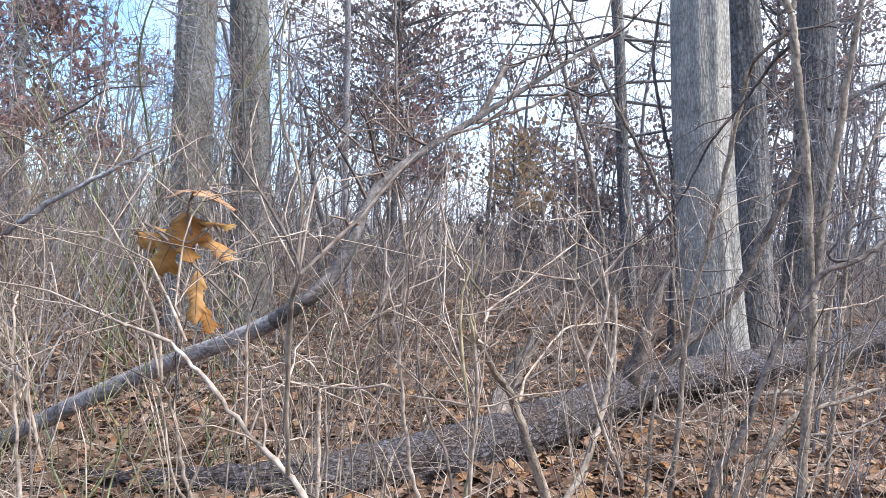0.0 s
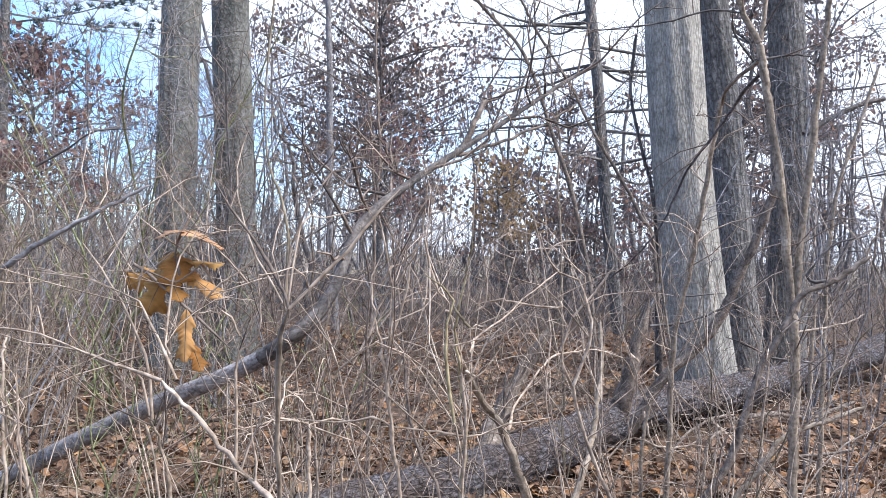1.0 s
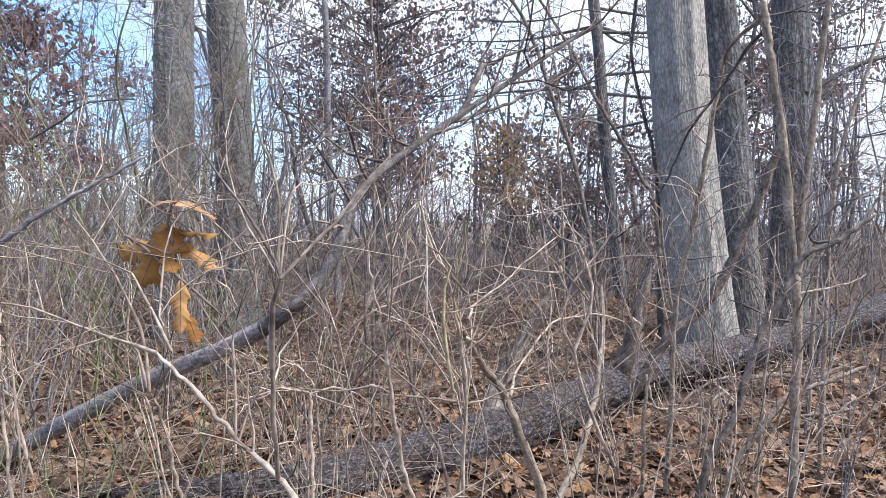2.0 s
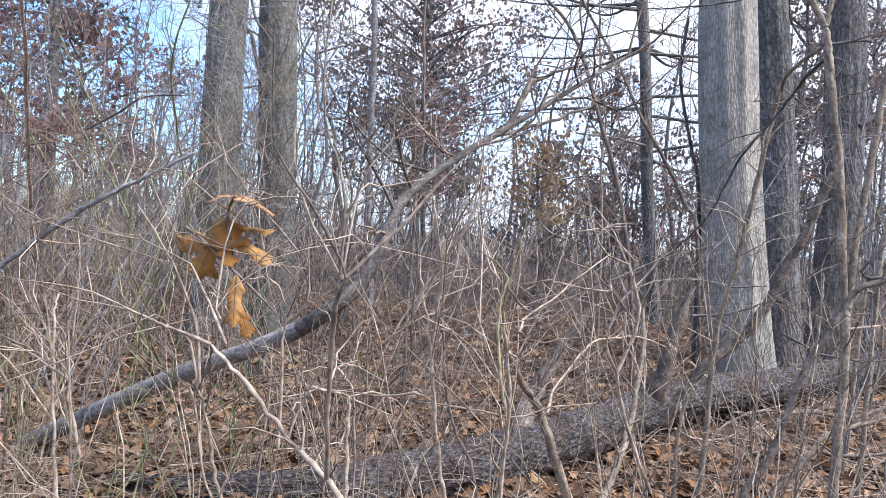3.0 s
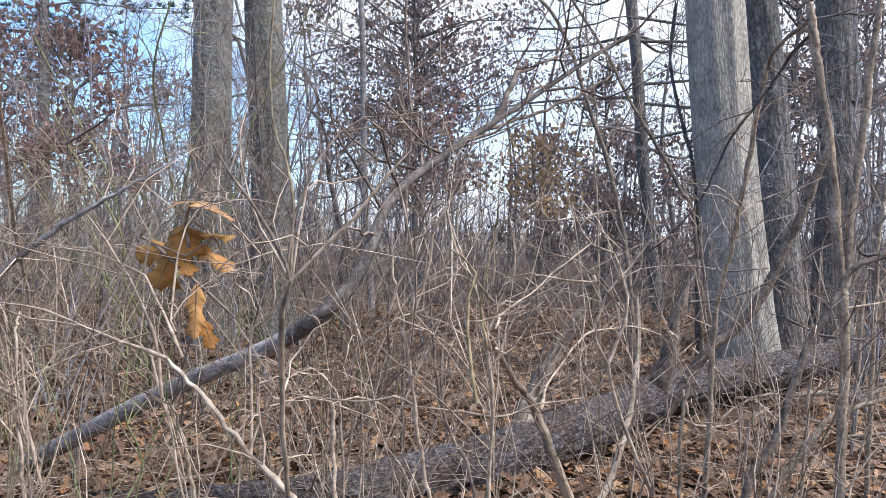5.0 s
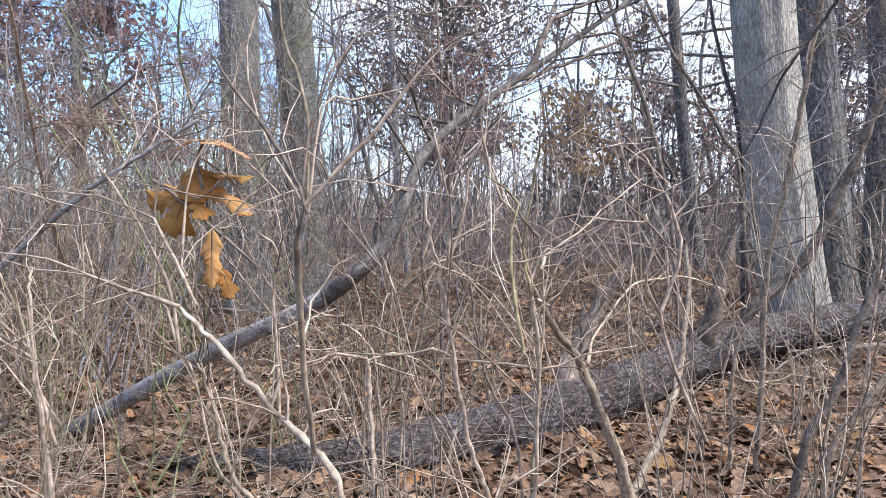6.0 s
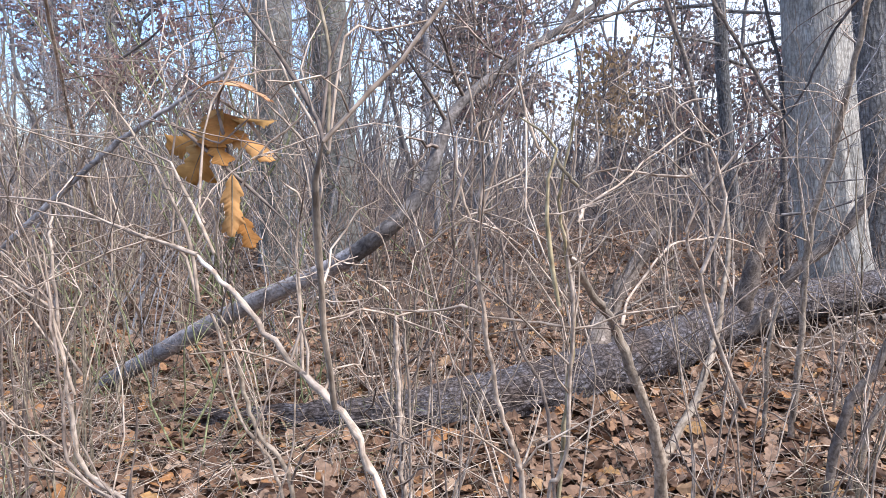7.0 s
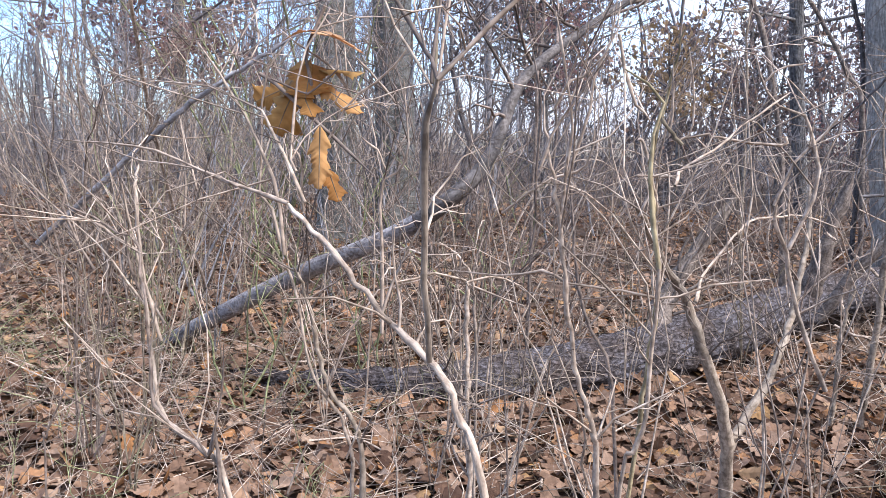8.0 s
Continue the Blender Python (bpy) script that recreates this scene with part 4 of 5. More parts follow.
whip(plant, [(1.385, 3.3, 1.22), (1.4, 3.3, 1.484), (1.429, 3.3, 1.754), (1.451, 3.3, 2.024), (1.468, 3.3, 2.176), (1.491, 3.3, 2.411), (1.496, 3.3, 2.528)], 0.0144, 0.0099, BARK_SAPLING)
whip(plant, [(1.206, 3.3, 2.201), (1.323, 3.3, 2.221), (1.369, 3.3, 2.229), (1.439, 3.3, 2.223)], 0.006, 0.003, TWIG_DARK)
whip(plant, [(1.136, 3.3, 2.386), (1.019, 3.3, 2.392), (0.855, 3.3, 2.343), (0.644, 3.3, 2.308), (0.503, 3.3, 2.291)], 0.005, 0.002, TWIG_DARK)
whip(plant, [(1.218, 3.3, 2.201), (1.159, 3.45, 2.129), (1.198, 3.6, 2.086)], 0.008, 0.006, BARK_SAPLING)
whip(plant, [(1.253, 3.3, 2.177), (1.221, 3.45, 2.105), (1.205, 3.6, 2.008), (1.1, 3.75, 1.804), (1.038, 3.9, 1.564), (0.923, 4.05, 1.379), (0.857, 4.2, 1.289)], 0.008, 0.003, TWIG_DARK)
side_twigs(plant, 108)
plant = thing("sapling", "slim tan sapling before the thick oak", "sapling", "shrubs and saplings")
whip(plant, [(1.158, 4.124, -0.03), (1.158, 4.1, 0.159), (1.158, 4.05, 0.594), (1.144, 4.0, 0.936), (1.148, 3.95, 1.138), (1.179, 3.9, 1.334), (1.197, 3.85, 1.542), (1.213, 3.8, 1.754), (1.235, 3.75, 2.021), (1.236, 3.7, 2.146)], 0.0153, 0.0108, BARK_SAPLING)
whip(plant, [(1.036, 4.1, -0.03), (1.037, 4.1, 0.158), (1.039, 4.1, 0.497), (1.072, 4.1, 0.684)], 0.0117, 0.0081, BARK_SAPLING)
whip(plant, [(1.173, 4.1, 0.922), (1.155, 4.1, 1.04), (1.112, 4.1, 1.345), (1.104, 4.1, 1.497)], 0.007, 0.004, BARK_SAPLING)
whip(plant, [(1.435, 4.4, 0.166), (1.443, 4.4, 0.295), (1.434, 4.4, 0.441), (1.406, 4.4, 0.542), (1.488, 4.4, 0.548)], 0.006, 0.003, TWIG_PALE)
whip(plant, [(1.417, 4.3, 0.109), (1.442, 4.3, 0.359), (1.469, 4.3, 0.466), (1.548, 4.3, 0.521)], 0.007, 0.004, TWIG_PALE)
whip(plant, [(1.487, 4.3, 0.288), (1.495, 4.3, 0.467)], 0.006, 0.004, TWIG_PALE)
side_twigs(plant, 109)
plant = thing("sapling", "dark leaning sapling with drooping side branches", "sapling", "shrubs and saplings")
whip(plant, [(0.929, 3.2, -0.03), (1.0, 3.2, 0.471), (1.088, 3.2, 0.638), (1.151, 3.2, 0.831), (1.201, 3.2, 0.997), (1.252, 3.2, 1.087), (1.352, 3.2, 1.279), (1.478, 3.2, 1.343), (1.623, 3.2, 1.445)], 0.0162, 0.009, BARK_POLE)
whip(plant, [(1.226, 3.6, -0.03), (1.276, 3.6, 0.334), (1.391, 3.6, 0.496), (1.492, 3.6, 0.643), (1.665, 3.6, 0.717), (1.86, 3.6, 0.791)], 0.0126, 0.009, BARK_SAPLING)
whip(plant, [(1.532, 3.3, 1.339), (1.427, 3.3, 1.352), (1.531, 3.3, 1.485), (1.681, 3.3, 1.524)], 0.007, 0.003, TWIG_DARK)
whip(plant, [(1.342, 3.4, 1.021), (1.478, 3.4, 1.008), (1.532, 3.4, 0.994)], 0.005, 0.003, TWIG_DARK)
whip(plant, [(1.342, 3.4, 1.021), (1.233, 3.4, 1.075), (1.152, 3.4, 1.102)], 0.005, 0.002, TWIG_DARK)
whip(plant, [(1.092, 4.2, 1.064), (1.308, 4.2, 1.099), (1.532, 4.2, 1.204), (1.703, 4.2, 1.344)], 0.007, 0.003, TWIG_DARK)
whip(plant, [(1.565, 5.0, 1.186), (1.711, 5.0, 1.197), (1.816, 5.0, 1.208)], 0.006, 0.003, TWIG_DARK)
whip(plant, [(1.449, 3.7, 0.647), (1.478, 3.7, 0.979), (1.485, 3.7, 1.205), (1.484, 3.7, 1.341)], 0.006, 0.004, TWIG_PALE)
whip(plant, [(1.417, 3.7, -0.03), (1.436, 3.7, 0.3), (1.457, 3.7, 0.678)], 0.008, 0.006, TWIG_PALE)
whip(plant, [(1.76, 4.0, 1.07), (1.906, 4.0, 1.095), (2.036, 4.0, 1.136), (2.093, 4.0, 1.169)], 0.006, 0.003, TWIG_PALE)
side_twigs(plant, 110)
plant = thing("sapling", "slim sapling bent over in an arch", "sapling", "shrubs and saplings")
whip(plant, [(2.517, 5.3, -0.03), (2.526, 5.3, 0.423), (2.535, 5.3, 0.826), (2.561, 5.3, 1.206)], 0.0153, 0.0126, BARK_SAPLING)
whip(plant, [(2.561, 5.3, 1.206), (2.6, 5.3, 1.195), (2.656, 5.3, 1.072), (2.69, 5.3, 0.916), (2.68, 5.3, 0.67), (2.647, 5.3, 0.435)], 0.0117, 0.0063, BARK_SAPLING)
whip(plant, [(2.402, 5.3, 0.937), (2.556, 5.3, 1.273)], 0.007, 0.004, BARK_SAPLING)
side_twigs(plant, 111)
plant = thing("dead_limb", "grey leaning dead limb before the thick oak", "limb", "shrubs and saplings")
whip(plant, [(1.36, 5.45, 0.22), (1.57, 5.4, 0.6), (1.78, 5.37, 0.81), (1.93, 5.33, 1.04), (2.05, 5.3, 1.36), (2.11, 5.27, 1.52), (2.2, 5.23, 1.81), (2.24, 5.2, 1.96)], 0.0378, 0.027, BARK_POLE)
side_twigs(plant, 112)
plant = thing("shrub", "brown shrub stem bending to one side", "shrub", "shrubs and saplings")
whip(plant, [(-0.501, 1.958, -0.03), (-0.501, 1.95, 0.623), (-0.501, 1.942, 0.713), (-0.515, 1.933, 0.787), (-0.544, 1.925, 0.831), (-0.573, 1.917, 0.892), (-0.596, 1.908, 1.042), (-0.639, 1.9, 1.084)], 0.0042, 0.002, TWIG_PALE)
whip(plant, [(-0.502, 1.95, 0.709), (-0.466, 1.95, 0.671), (-0.447, 1.95, 0.666)], 0.0014, 0.0008, TWIG_PALE)
whip(plant, [(-0.63, 1.95, 0.617), (-0.598, 1.95, 0.706), (-0.584, 1.95, 0.726)], 0.002, 0.0012, TWIG_PALE)
whip(plant, [(-0.496, 1.9, 0.727), (-0.464, 1.9, 0.821), (-0.455, 1.9, 0.942), (-0.447, 1.9, 1.048), (-0.445, 1.9, 1.162)], 0.002, 0.0012, TWIG_PALE)
whip(plant, [(-0.392, 1.9, -0.03), (-0.401, 1.9, 0.655), (-0.41, 1.9, 0.736), (-0.41, 1.9, 0.78)], 0.0016, 0.0009, TWIG_PALE)
side_twigs(plant, 113)
plant = thing("shrub", "brown upright shrub whips over leaf litter", "shrub", "shrubs and saplings")
whip(plant, [(-0.316, 2.3, -0.03), (-0.324, 2.3, 0.774), (-0.332, 2.3, 0.905), (-0.34, 2.3, 0.993), (-0.384, 2.3, 1.045), (-0.415, 2.3, 1.063)], 0.0041, 0.0015, TWIG_PALE)
whip(plant, [(-0.25, 2.6, -0.03), (-0.296, 2.6, 0.73), (-0.342, 2.6, 0.822), (-0.357, 2.6, 0.923), (-0.342, 2.6, 1.055), (-0.317, 2.6, 1.227), (-0.286, 2.6, 1.298)], 0.003, 0.0014, TWIG_BROWN)
whip(plant, [(-0.272, 2.9, -0.03), (-0.26, 2.9, 0.565), (-0.248, 2.9, 0.738), (-0.251, 2.9, 0.9), (-0.226, 2.9, 1.05)], 0.003, 0.0015, TWIG_BROWN)
whip(plant, [(0.06, 2.8, -0.03), (-0.001, 2.8, 0.602), (-0.062, 2.8, 0.745), (-0.106, 2.8, 0.878), (-0.129, 2.8, 1.043), (-0.14, 2.8, 1.154), (-0.162, 2.8, 1.319)], 0.006, 0.003, TWIG_BROWN)
whip(plant, [(-0.376, 1.7, 1.019), (-0.377, 1.7, 1.132), (-0.38, 1.7, 1.228), (-0.35, 1.7, 1.252), (-0.341, 1.7, 1.294), (-0.35, 1.7, 1.372)], 0.0023, 0.0015, TWIG_PALE)
side_twigs(plant, 114)
plant = thing("shrub", "tangle of fine pale twigs holding dry leaves", "shrub", "shrubs and saplings")
whip(plant, [(-0.479, 1.6, 1.144), (-0.484, 1.6, 1.199), (-0.493, 1.6, 1.244), (-0.512, 1.6, 1.288), (-0.529, 1.6, 1.321), (-0.543, 1.6, 1.338), (-0.563, 1.6, 1.371), (-0.591, 1.6, 1.409)], 0.0028, 0.0011, TWIG_PALE)
whip(plant, [(-0.49, 1.62, 1.145), (-0.509, 1.62, 1.207), (-0.524, 1.62, 1.229), (-0.515, 1.62, 1.274), (-0.515, 1.62, 1.319), (-0.509, 1.62, 1.375), (-0.476, 1.62, 1.415)], 0.0022, 0.0011, TWIG_PALE)
whip(plant, [(-0.472, 1.65, 1.195), (-0.478, 1.65, 1.27), (-0.493, 1.65, 1.276)], 0.0017, 0.001, TWIG_PALE)
whip(plant, [(-0.452, 1.65, 1.265), (-0.429, 1.65, 1.305), (-0.406, 1.65, 1.34), (-0.383, 1.65, 1.357), (-0.354, 1.65, 1.38), (-0.325, 1.65, 1.415)], 0.0021, 0.0011, TWIG_PALE)
whip(plant, [(-0.416, 1.7, 1.336), (-0.44, 1.7, 1.378), (-0.47, 1.7, 1.402), (-0.53, 1.7, 1.443)], 0.0021, 0.0011, TWIG_PALE)
whip(plant, [(-0.369, 1.75, 1.338), (-0.4, 1.75, 1.376), (-0.431, 1.75, 1.407)], 0.002, 0.0013, TWIG_PALE)
whip(plant, [(-0.426, 1.9, 1.238), (-0.444, 1.9, 1.272), (-0.471, 1.9, 1.293)], 0.0021, 0.0014, TWIG_PALE)
whip(plant, [(-1.211, 2.6, 1.02), (-1.201, 2.6, 1.224), (-1.216, 2.6, 1.337)], 0.0028, 0.0014, TWIG_PALE)
whip(plant, [(-1.055, 2.4, 1.151), (-1.078, 2.4, 1.244), (-1.092, 2.4, 1.216), (-1.12, 2.4, 1.113)], 0.0021, 0.001, TWIG_PALE)
whip(plant, [(-0.639, 1.57, 1.026), (-0.652, 1.57, 1.074), (-0.663, 1.57, 1.139), (-0.669, 1.57, 1.226)], 0.0021, 0.0014, TWIG_PALE)
whip(plant, [(-0.715, 1.7, 1.01), (-0.742, 1.7, 1.058), (-0.761, 1.7, 1.13), (-0.776, 1.7, 1.22)], 0.002, 0.0013, TWIG_PALE)
whip(plant, [(-0.66, 1.57, 1.139), (-0.718, 1.57, 1.172), (-0.751, 1.57, 1.187)], 0.0024, 0.0013, TWIG_PALE)
side_twigs(plant, 115)
plant = thing("dead_branch", "dim grey leaning branch in the brush", "branch", "shrubs and saplings")
whip(plant, [(-2.2, 3.2, 0.84), (-1.695, 3.2, 1.26), (-1.491, 3.2, 1.413), (-1.287, 3.2, 1.532), (-1.104, 3.2, 1.636)], 0.013, 0.006, TWIG_MIST)
whip(plant, [(-1.528, 3.0, 1.342), (-1.589, 3.0, 1.246), (-1.662, 3.0, 1.161)], 0.006, 0.003, BARK_POLE)
whip(plant, [(-1.737, 3.6, 1.735), (-1.603, 3.6, 1.814), (-1.484, 3.6, 1.894), (-1.297, 3.6, 1.907)], 0.006, 0.002, TWIG_DARK)
side_twigs(plant, 116)
plant = thing("dead_branch", "dead branch lying on the leaf litter", "branch", "shrubs and saplings")
whip(plant, [(2.2, 5.6, 0.3), (2.53, 5.8, 0.29), (2.93, 6.0, 0.23), (3.38, 6.2, 0.32)], 0.0198, 0.0126, BARK_POLE)
whip(plant, [(2.207, 4.9, 0.217), (2.431, 4.9, 0.24), (2.624, 4.9, 0.272)], 0.0108, 0.0072, BARK_POLE)
whip(plant, [(2.526, 5.9, 0.272), (2.725, 5.9, 0.303), (2.974, 5.9, 0.325)], 0.0126, 0.0072, BARK_POLE)
whip(plant, [(1.869, 4.6, 0.394), (1.983, 4.6, 0.366), (2.154, 4.6, 0.28), (2.448, 4.6, 0.244)], 0.008, 0.005, TWIG_BROWN)
side_twigs(plant, 117)
plant = thing("dead_branch", "pale curved dead twigs in the hollow under the log", "branch", "shrubs and saplings")
whip(plant, [(1.56, 5.2, 0.131), (1.68, 5.2, 0.285), (1.833, 5.2, 0.374), (1.985, 5.2, 0.408)], 0.01, 0.006, TWIG_PALE)
whip(plant, [(1.794, 5.1, 0.375), (1.88, 5.1, 0.311), (2.029, 5.1, 0.161)], 0.01, 0.006, TWIG_PALE)
whip(plant, [(1.267, 4.9, 0.314), (1.39, 4.9, 0.263), (1.554, 4.9, 0.265), (1.636, 4.9, 0.317)], 0.009, 0.005, TWIG_PALE)
whip(plant, [(1.673, 5.0, 0.165), (1.683, 5.0, 0.292), (1.651, 5.0, 0.397)], 0.008, 0.006, TWIG_PALE)
whip(plant, [(1.62, 4.8, -0.061), (1.629, 4.8, 0.221), (1.659, 4.8, 0.342), (1.749, 4.8, 0.413)], 0.01, 0.006, TWIG_PALE)
whip(plant, [(1.287, 4.9, 0.48), (1.328, 4.9, 0.315), (1.39, 4.9, 0.212)], 0.009, 0.006, TWIG_PALE)
whip(plant, [(1.0, 4.6, 0.272), (1.057, 4.6, 0.34), (1.076, 4.6, 0.36)], 0.006, 0.004, TWIG_PALE)
whip(plant, [(1.394, 5.6, 0.736), (1.465, 5.6, 0.676)], 0.0108, 0.009, TWIG_PALE)
whip(plant, [(1.59, 5.7, 0.601), (1.735, 5.7, 0.481), (1.856, 5.7, 0.36)], 0.0108, 0.0072, TWIG_PALE)
side_twigs(plant, 118)
plant = thing("dead_branch", "tangle of dead grey twigs on the log", "branch", "shrubs and saplings")
whip(plant, [(0.481, 3.0, 1.169), (0.487, 3.0, 1.073)], 0.004, 0.003, TWIG_PALE)
whip(plant, [(0.383, 4.6, 0.481), (0.441, 4.6, 0.655), (0.517, 4.6, 0.771), (0.594, 4.6, 0.907)], 0.0108, 0.0054, BARK_POLE)
whip(plant, [(0.355, 4.5, 0.466), (0.468, 4.5, 0.561), (0.636, 4.5, 0.675), (0.749, 4.5, 0.732)], 0.01, 0.004, BARK_POLE)
whip(plant, [(0.365, 4.4, 0.434), (0.548, 4.4, 0.509), (0.731, 4.4, 0.62)], 0.008, 0.004, BARK_POLE)
whip(plant, [(0.402, 4.6, 0.52), (0.402, 4.6, 0.693), (0.459, 4.6, 0.848)], 0.01, 0.005, BARK_POLE)
side_twigs(plant, 119)
plant = thing("sapling", "slender dark leaning sapling with thin limbs", "sapling", "shrubs and saplings")
whip(plant, [(1.3, 6.0, -0.03), (1.21, 6.0, 0.99), (1.13, 6.0, 1.51), (1.02, 6.0, 1.94), (0.86, 6.0, 2.38), (0.76, 6.0, 2.68), (0.6, 6.0, 3.01), (0.29, 6.0, 3.33), (0.04, 6.0, 3.6)], 0.0198, 0.0108, BARK_POLE)
whip(plant, [(0.756, 6.0, 2.681), (0.648, 6.0, 2.616), (0.561, 6.0, 2.508)], 0.007, 0.003, BARK_POLE)
whip(plant, [(0.387, 6.0, 2.921), (0.604, 6.0, 2.912), (0.864, 6.0, 2.941), (1.08, 6.0, 3.006), (1.296, 6.0, 2.983)], 0.009, 0.004, TWIG_DARK)
side_twigs(plant, 120)
plant = thing("sapling", "slender dark leaning sapling with thin limbs", "sapling", "shrubs and saplings")
whip(plant, [(1.992, 6.6, -0.03), (1.871, 6.6, 1.47), (1.75, 6.6, 1.767), (1.597, 6.6, 2.046), (1.419, 6.6, 2.324), (1.27, 6.6, 2.574), (1.14, 6.6, 2.829), (0.828, 6.6, 3.31), (0.702, 6.6, 3.537), (0.524, 6.6, 3.874)], 0.018, 0.0099, BARK_POLE)
whip(plant, [(1.27, 6.6, 2.574), (1.485, 6.6, 2.814), (1.723, 6.6, 3.053)], 0.008, 0.004, TWIG_DARK)
whip(plant, [(1.198, 6.6, 2.718), (0.958, 6.6, 2.863), (0.718, 6.6, 3.008)], 0.007, 0.003, TWIG_DARK)
side_twigs(plant, 121)
plant = thing("sapling", "slim pale upright sapling in the brush", "sapling", "shrubs and saplings")
whip(plant, [(1.219, 7.0, -0.03), (1.18, 7.0, 0.6), (1.141, 7.0, 1.634), (1.099, 7.0, 2.054), (1.114, 7.0, 2.459), (1.021, 7.0, 3.058), (0.968, 7.0, 3.671)], 0.0126, 0.0072, BARK_SAPLING)
side_twigs(plant, 122)
plant = thing("sapling", "thin dark sapling behind the thick oak", "sapling", "shrubs and saplings")
whip(plant, [(2.38, 8.0, -0.03), (2.33, 8.0, 1.54), (2.27, 8.0, 2.15), (2.18, 8.0, 2.46), (2.05, 8.0, 2.98), (2.02, 8.0, 3.27), (2.06, 8.0, 3.77)], 0.0234, 0.0126, TWIG_DARK)
side_twigs(plant, 123)
plant = thing("sapling", "slim tan sapling beside a dark limb", "sapling", "shrubs and saplings")
whip(plant, [(2.104, 4.4, -0.03), (2.121, 4.4, 1.305), (2.138, 4.4, 1.567), (2.156, 4.4, 1.73), (2.201, 4.4, 1.924), (2.282, 4.4, 2.167), (2.39, 4.4, 2.504)], 0.0126, 0.0081, BARK_SAPLING)
whip(plant, [(3.97, 8.2, 2.8), (4.2, 8.2, 2.95), (4.55, 8.2, 3.13), (4.86, 8.2, 3.22)], 0.036, 0.0225, TWIG_DARK)
side_twigs(plant, 124)
plant = thing("sapling", "thin brown upright whip in the brush", "sapling", "shrubs and saplings")
whip(plant, [(-0.395, 5.0, -0.03), (-0.395, 5.0, 1.494), (-0.395, 5.0, 1.68), (-0.374, 5.0, 1.942), (-0.385, 5.0, 2.246), (-0.414, 5.0, 2.622), (-0.422, 5.0, 2.998), (-0.437, 5.0, 3.212)], 0.011, 0.007, TWIG_BROWN)
side_twigs(plant, 125)
plant = thing("sapling", "pale grey slim trunk further back", "sapling", "shrubs and saplings")
whip(plant, [(-1.59, 13.0, -0.03), (-1.66, 13.0, 1.2), (-1.73, 13.0, 1.79), (-1.78, 13.0, 3.14), (-1.81, 13.0, 4.38), (-1.86, 13.0, 5.41), (-1.89, 13.0, 6.31)], 0.063, 0.045, TWIG_MIST)
side_twigs(plant, 126)
plant = thing("shrub", "tan crooked shrub stem over the leaf litter", "shrub", "shrubs and saplings")
whip(plant, [(-0.464, 1.974, -0.03), (-0.483, 1.95, 0.626), (-0.491, 1.94, 0.765), (-0.537, 1.93, 0.84), (-0.557, 1.92, 0.926), (-0.57, 1.91, 1.01), (-0.593, 1.9, 1.071)], 0.0056, 0.0028, BARK_SAPLING)
side_twigs(plant, 129, 2.6)
plant = thing("shrub", "thin tan shrub stem bent near its foot", "shrub", "shrubs and saplings")
whip(plant, [(-0.448, 1.686, -0.03), (-0.648, 1.75, 0.722), (-0.673, 1.758, 0.769), (-0.771, 1.767, 0.838), (-0.789, 1.775, 0.94), (-0.807, 1.783, 1.07), (-0.815, 1.792, 1.207), (-0.814, 1.8, 1.243)], 0.005, 0.0018, TWIG_PALE)
whip(plant, [(-0.799, 1.78, 1.015), (-0.879, 1.787, 1.103), (-0.964, 1.793, 1.165), (-1.051, 1.8, 1.237)], 0.0024, 0.0012, TWIG_PALE)
side_twigs(plant, 130, 2.6)


# ---- brush between the near shrubs and the trunks ----
def wild_shrub(x, y, height, stems, seed, material, spread=0.62, bushy=2.6, reach=0.42):
    rng = np.random.default_rng(seed)
    plant = thing("shrub", "thin leafless shrub rising from the leaf litter", "shrub", "wild shrubs")
    for k in range(stems):
        foot = np.array([x + rng.normal(0, 0.07), y + rng.normal(0, 0.07), -0.03])
        h = height * rng.uniform(0.5, 1.1)
        lean = rng.normal(0, spread, 2)
        if y < 4.8:
            lean = np.clip(lean, -0.45, 0.45)
        top = foot + np.array([lean[0] * h, lean[1] * h, h])
        mid = foot + (top - foot) * 0.5 + np.array([rng.normal(0, 0.06), rng.normal(0, 0.06), 0]) * h
        r = rng.uniform(0.003, 0.0058) * (0.6 + 0.4 * height) * (1.0 if y < 4.5 else 1.35)
        ctrl = glide([foot, mid, top], 8)
        ctrl[1:, :2] += np.cumsum(rng.normal(0, 0.026 * h, (7, 2)), axis=0)
        whip(plant, [tuple(p) for p in ctrl], r, r * 0.4, material, step=0.09)
    side_twigs(plant, seed, bushy, reach)


rng = np.random.default_rng(404)
for k in range(76):
    y = 2.7 + 8.5 * rng.uniform(0, 1) ** 1.1
    x = rng.uniform(-0.9, 0.66) * (y - 0.4)
    if math.hypot(x - 2.7, y - 7.7) < 0.5 or (y < 4.4 and (k % (7 if x < -0.8 else 3) or abs(x) < 0.7)) or (x > -0.2 and -2.6 < y - 4.55 - 0.86 * x < 0.3) or (x > 0.3 and y < 7.4 and k % 3) or (abs(x + 0.1) < 1.4 and 4.4 < y < 9.0 and k % 3):
        continue
    near = y < 4.5
    wild_shrub(x, y, rng.uniform(0.8, 1.7) if near else rng.uniform(1.0, 2.8), int(rng.integers(2, 5)), 500 + k, TWIG_PALE if k % 3 == 0 and x > -0.8 else (TWIG_BROWN, BARK_POLE)[k % 2], 0.34 if near else 0.62)


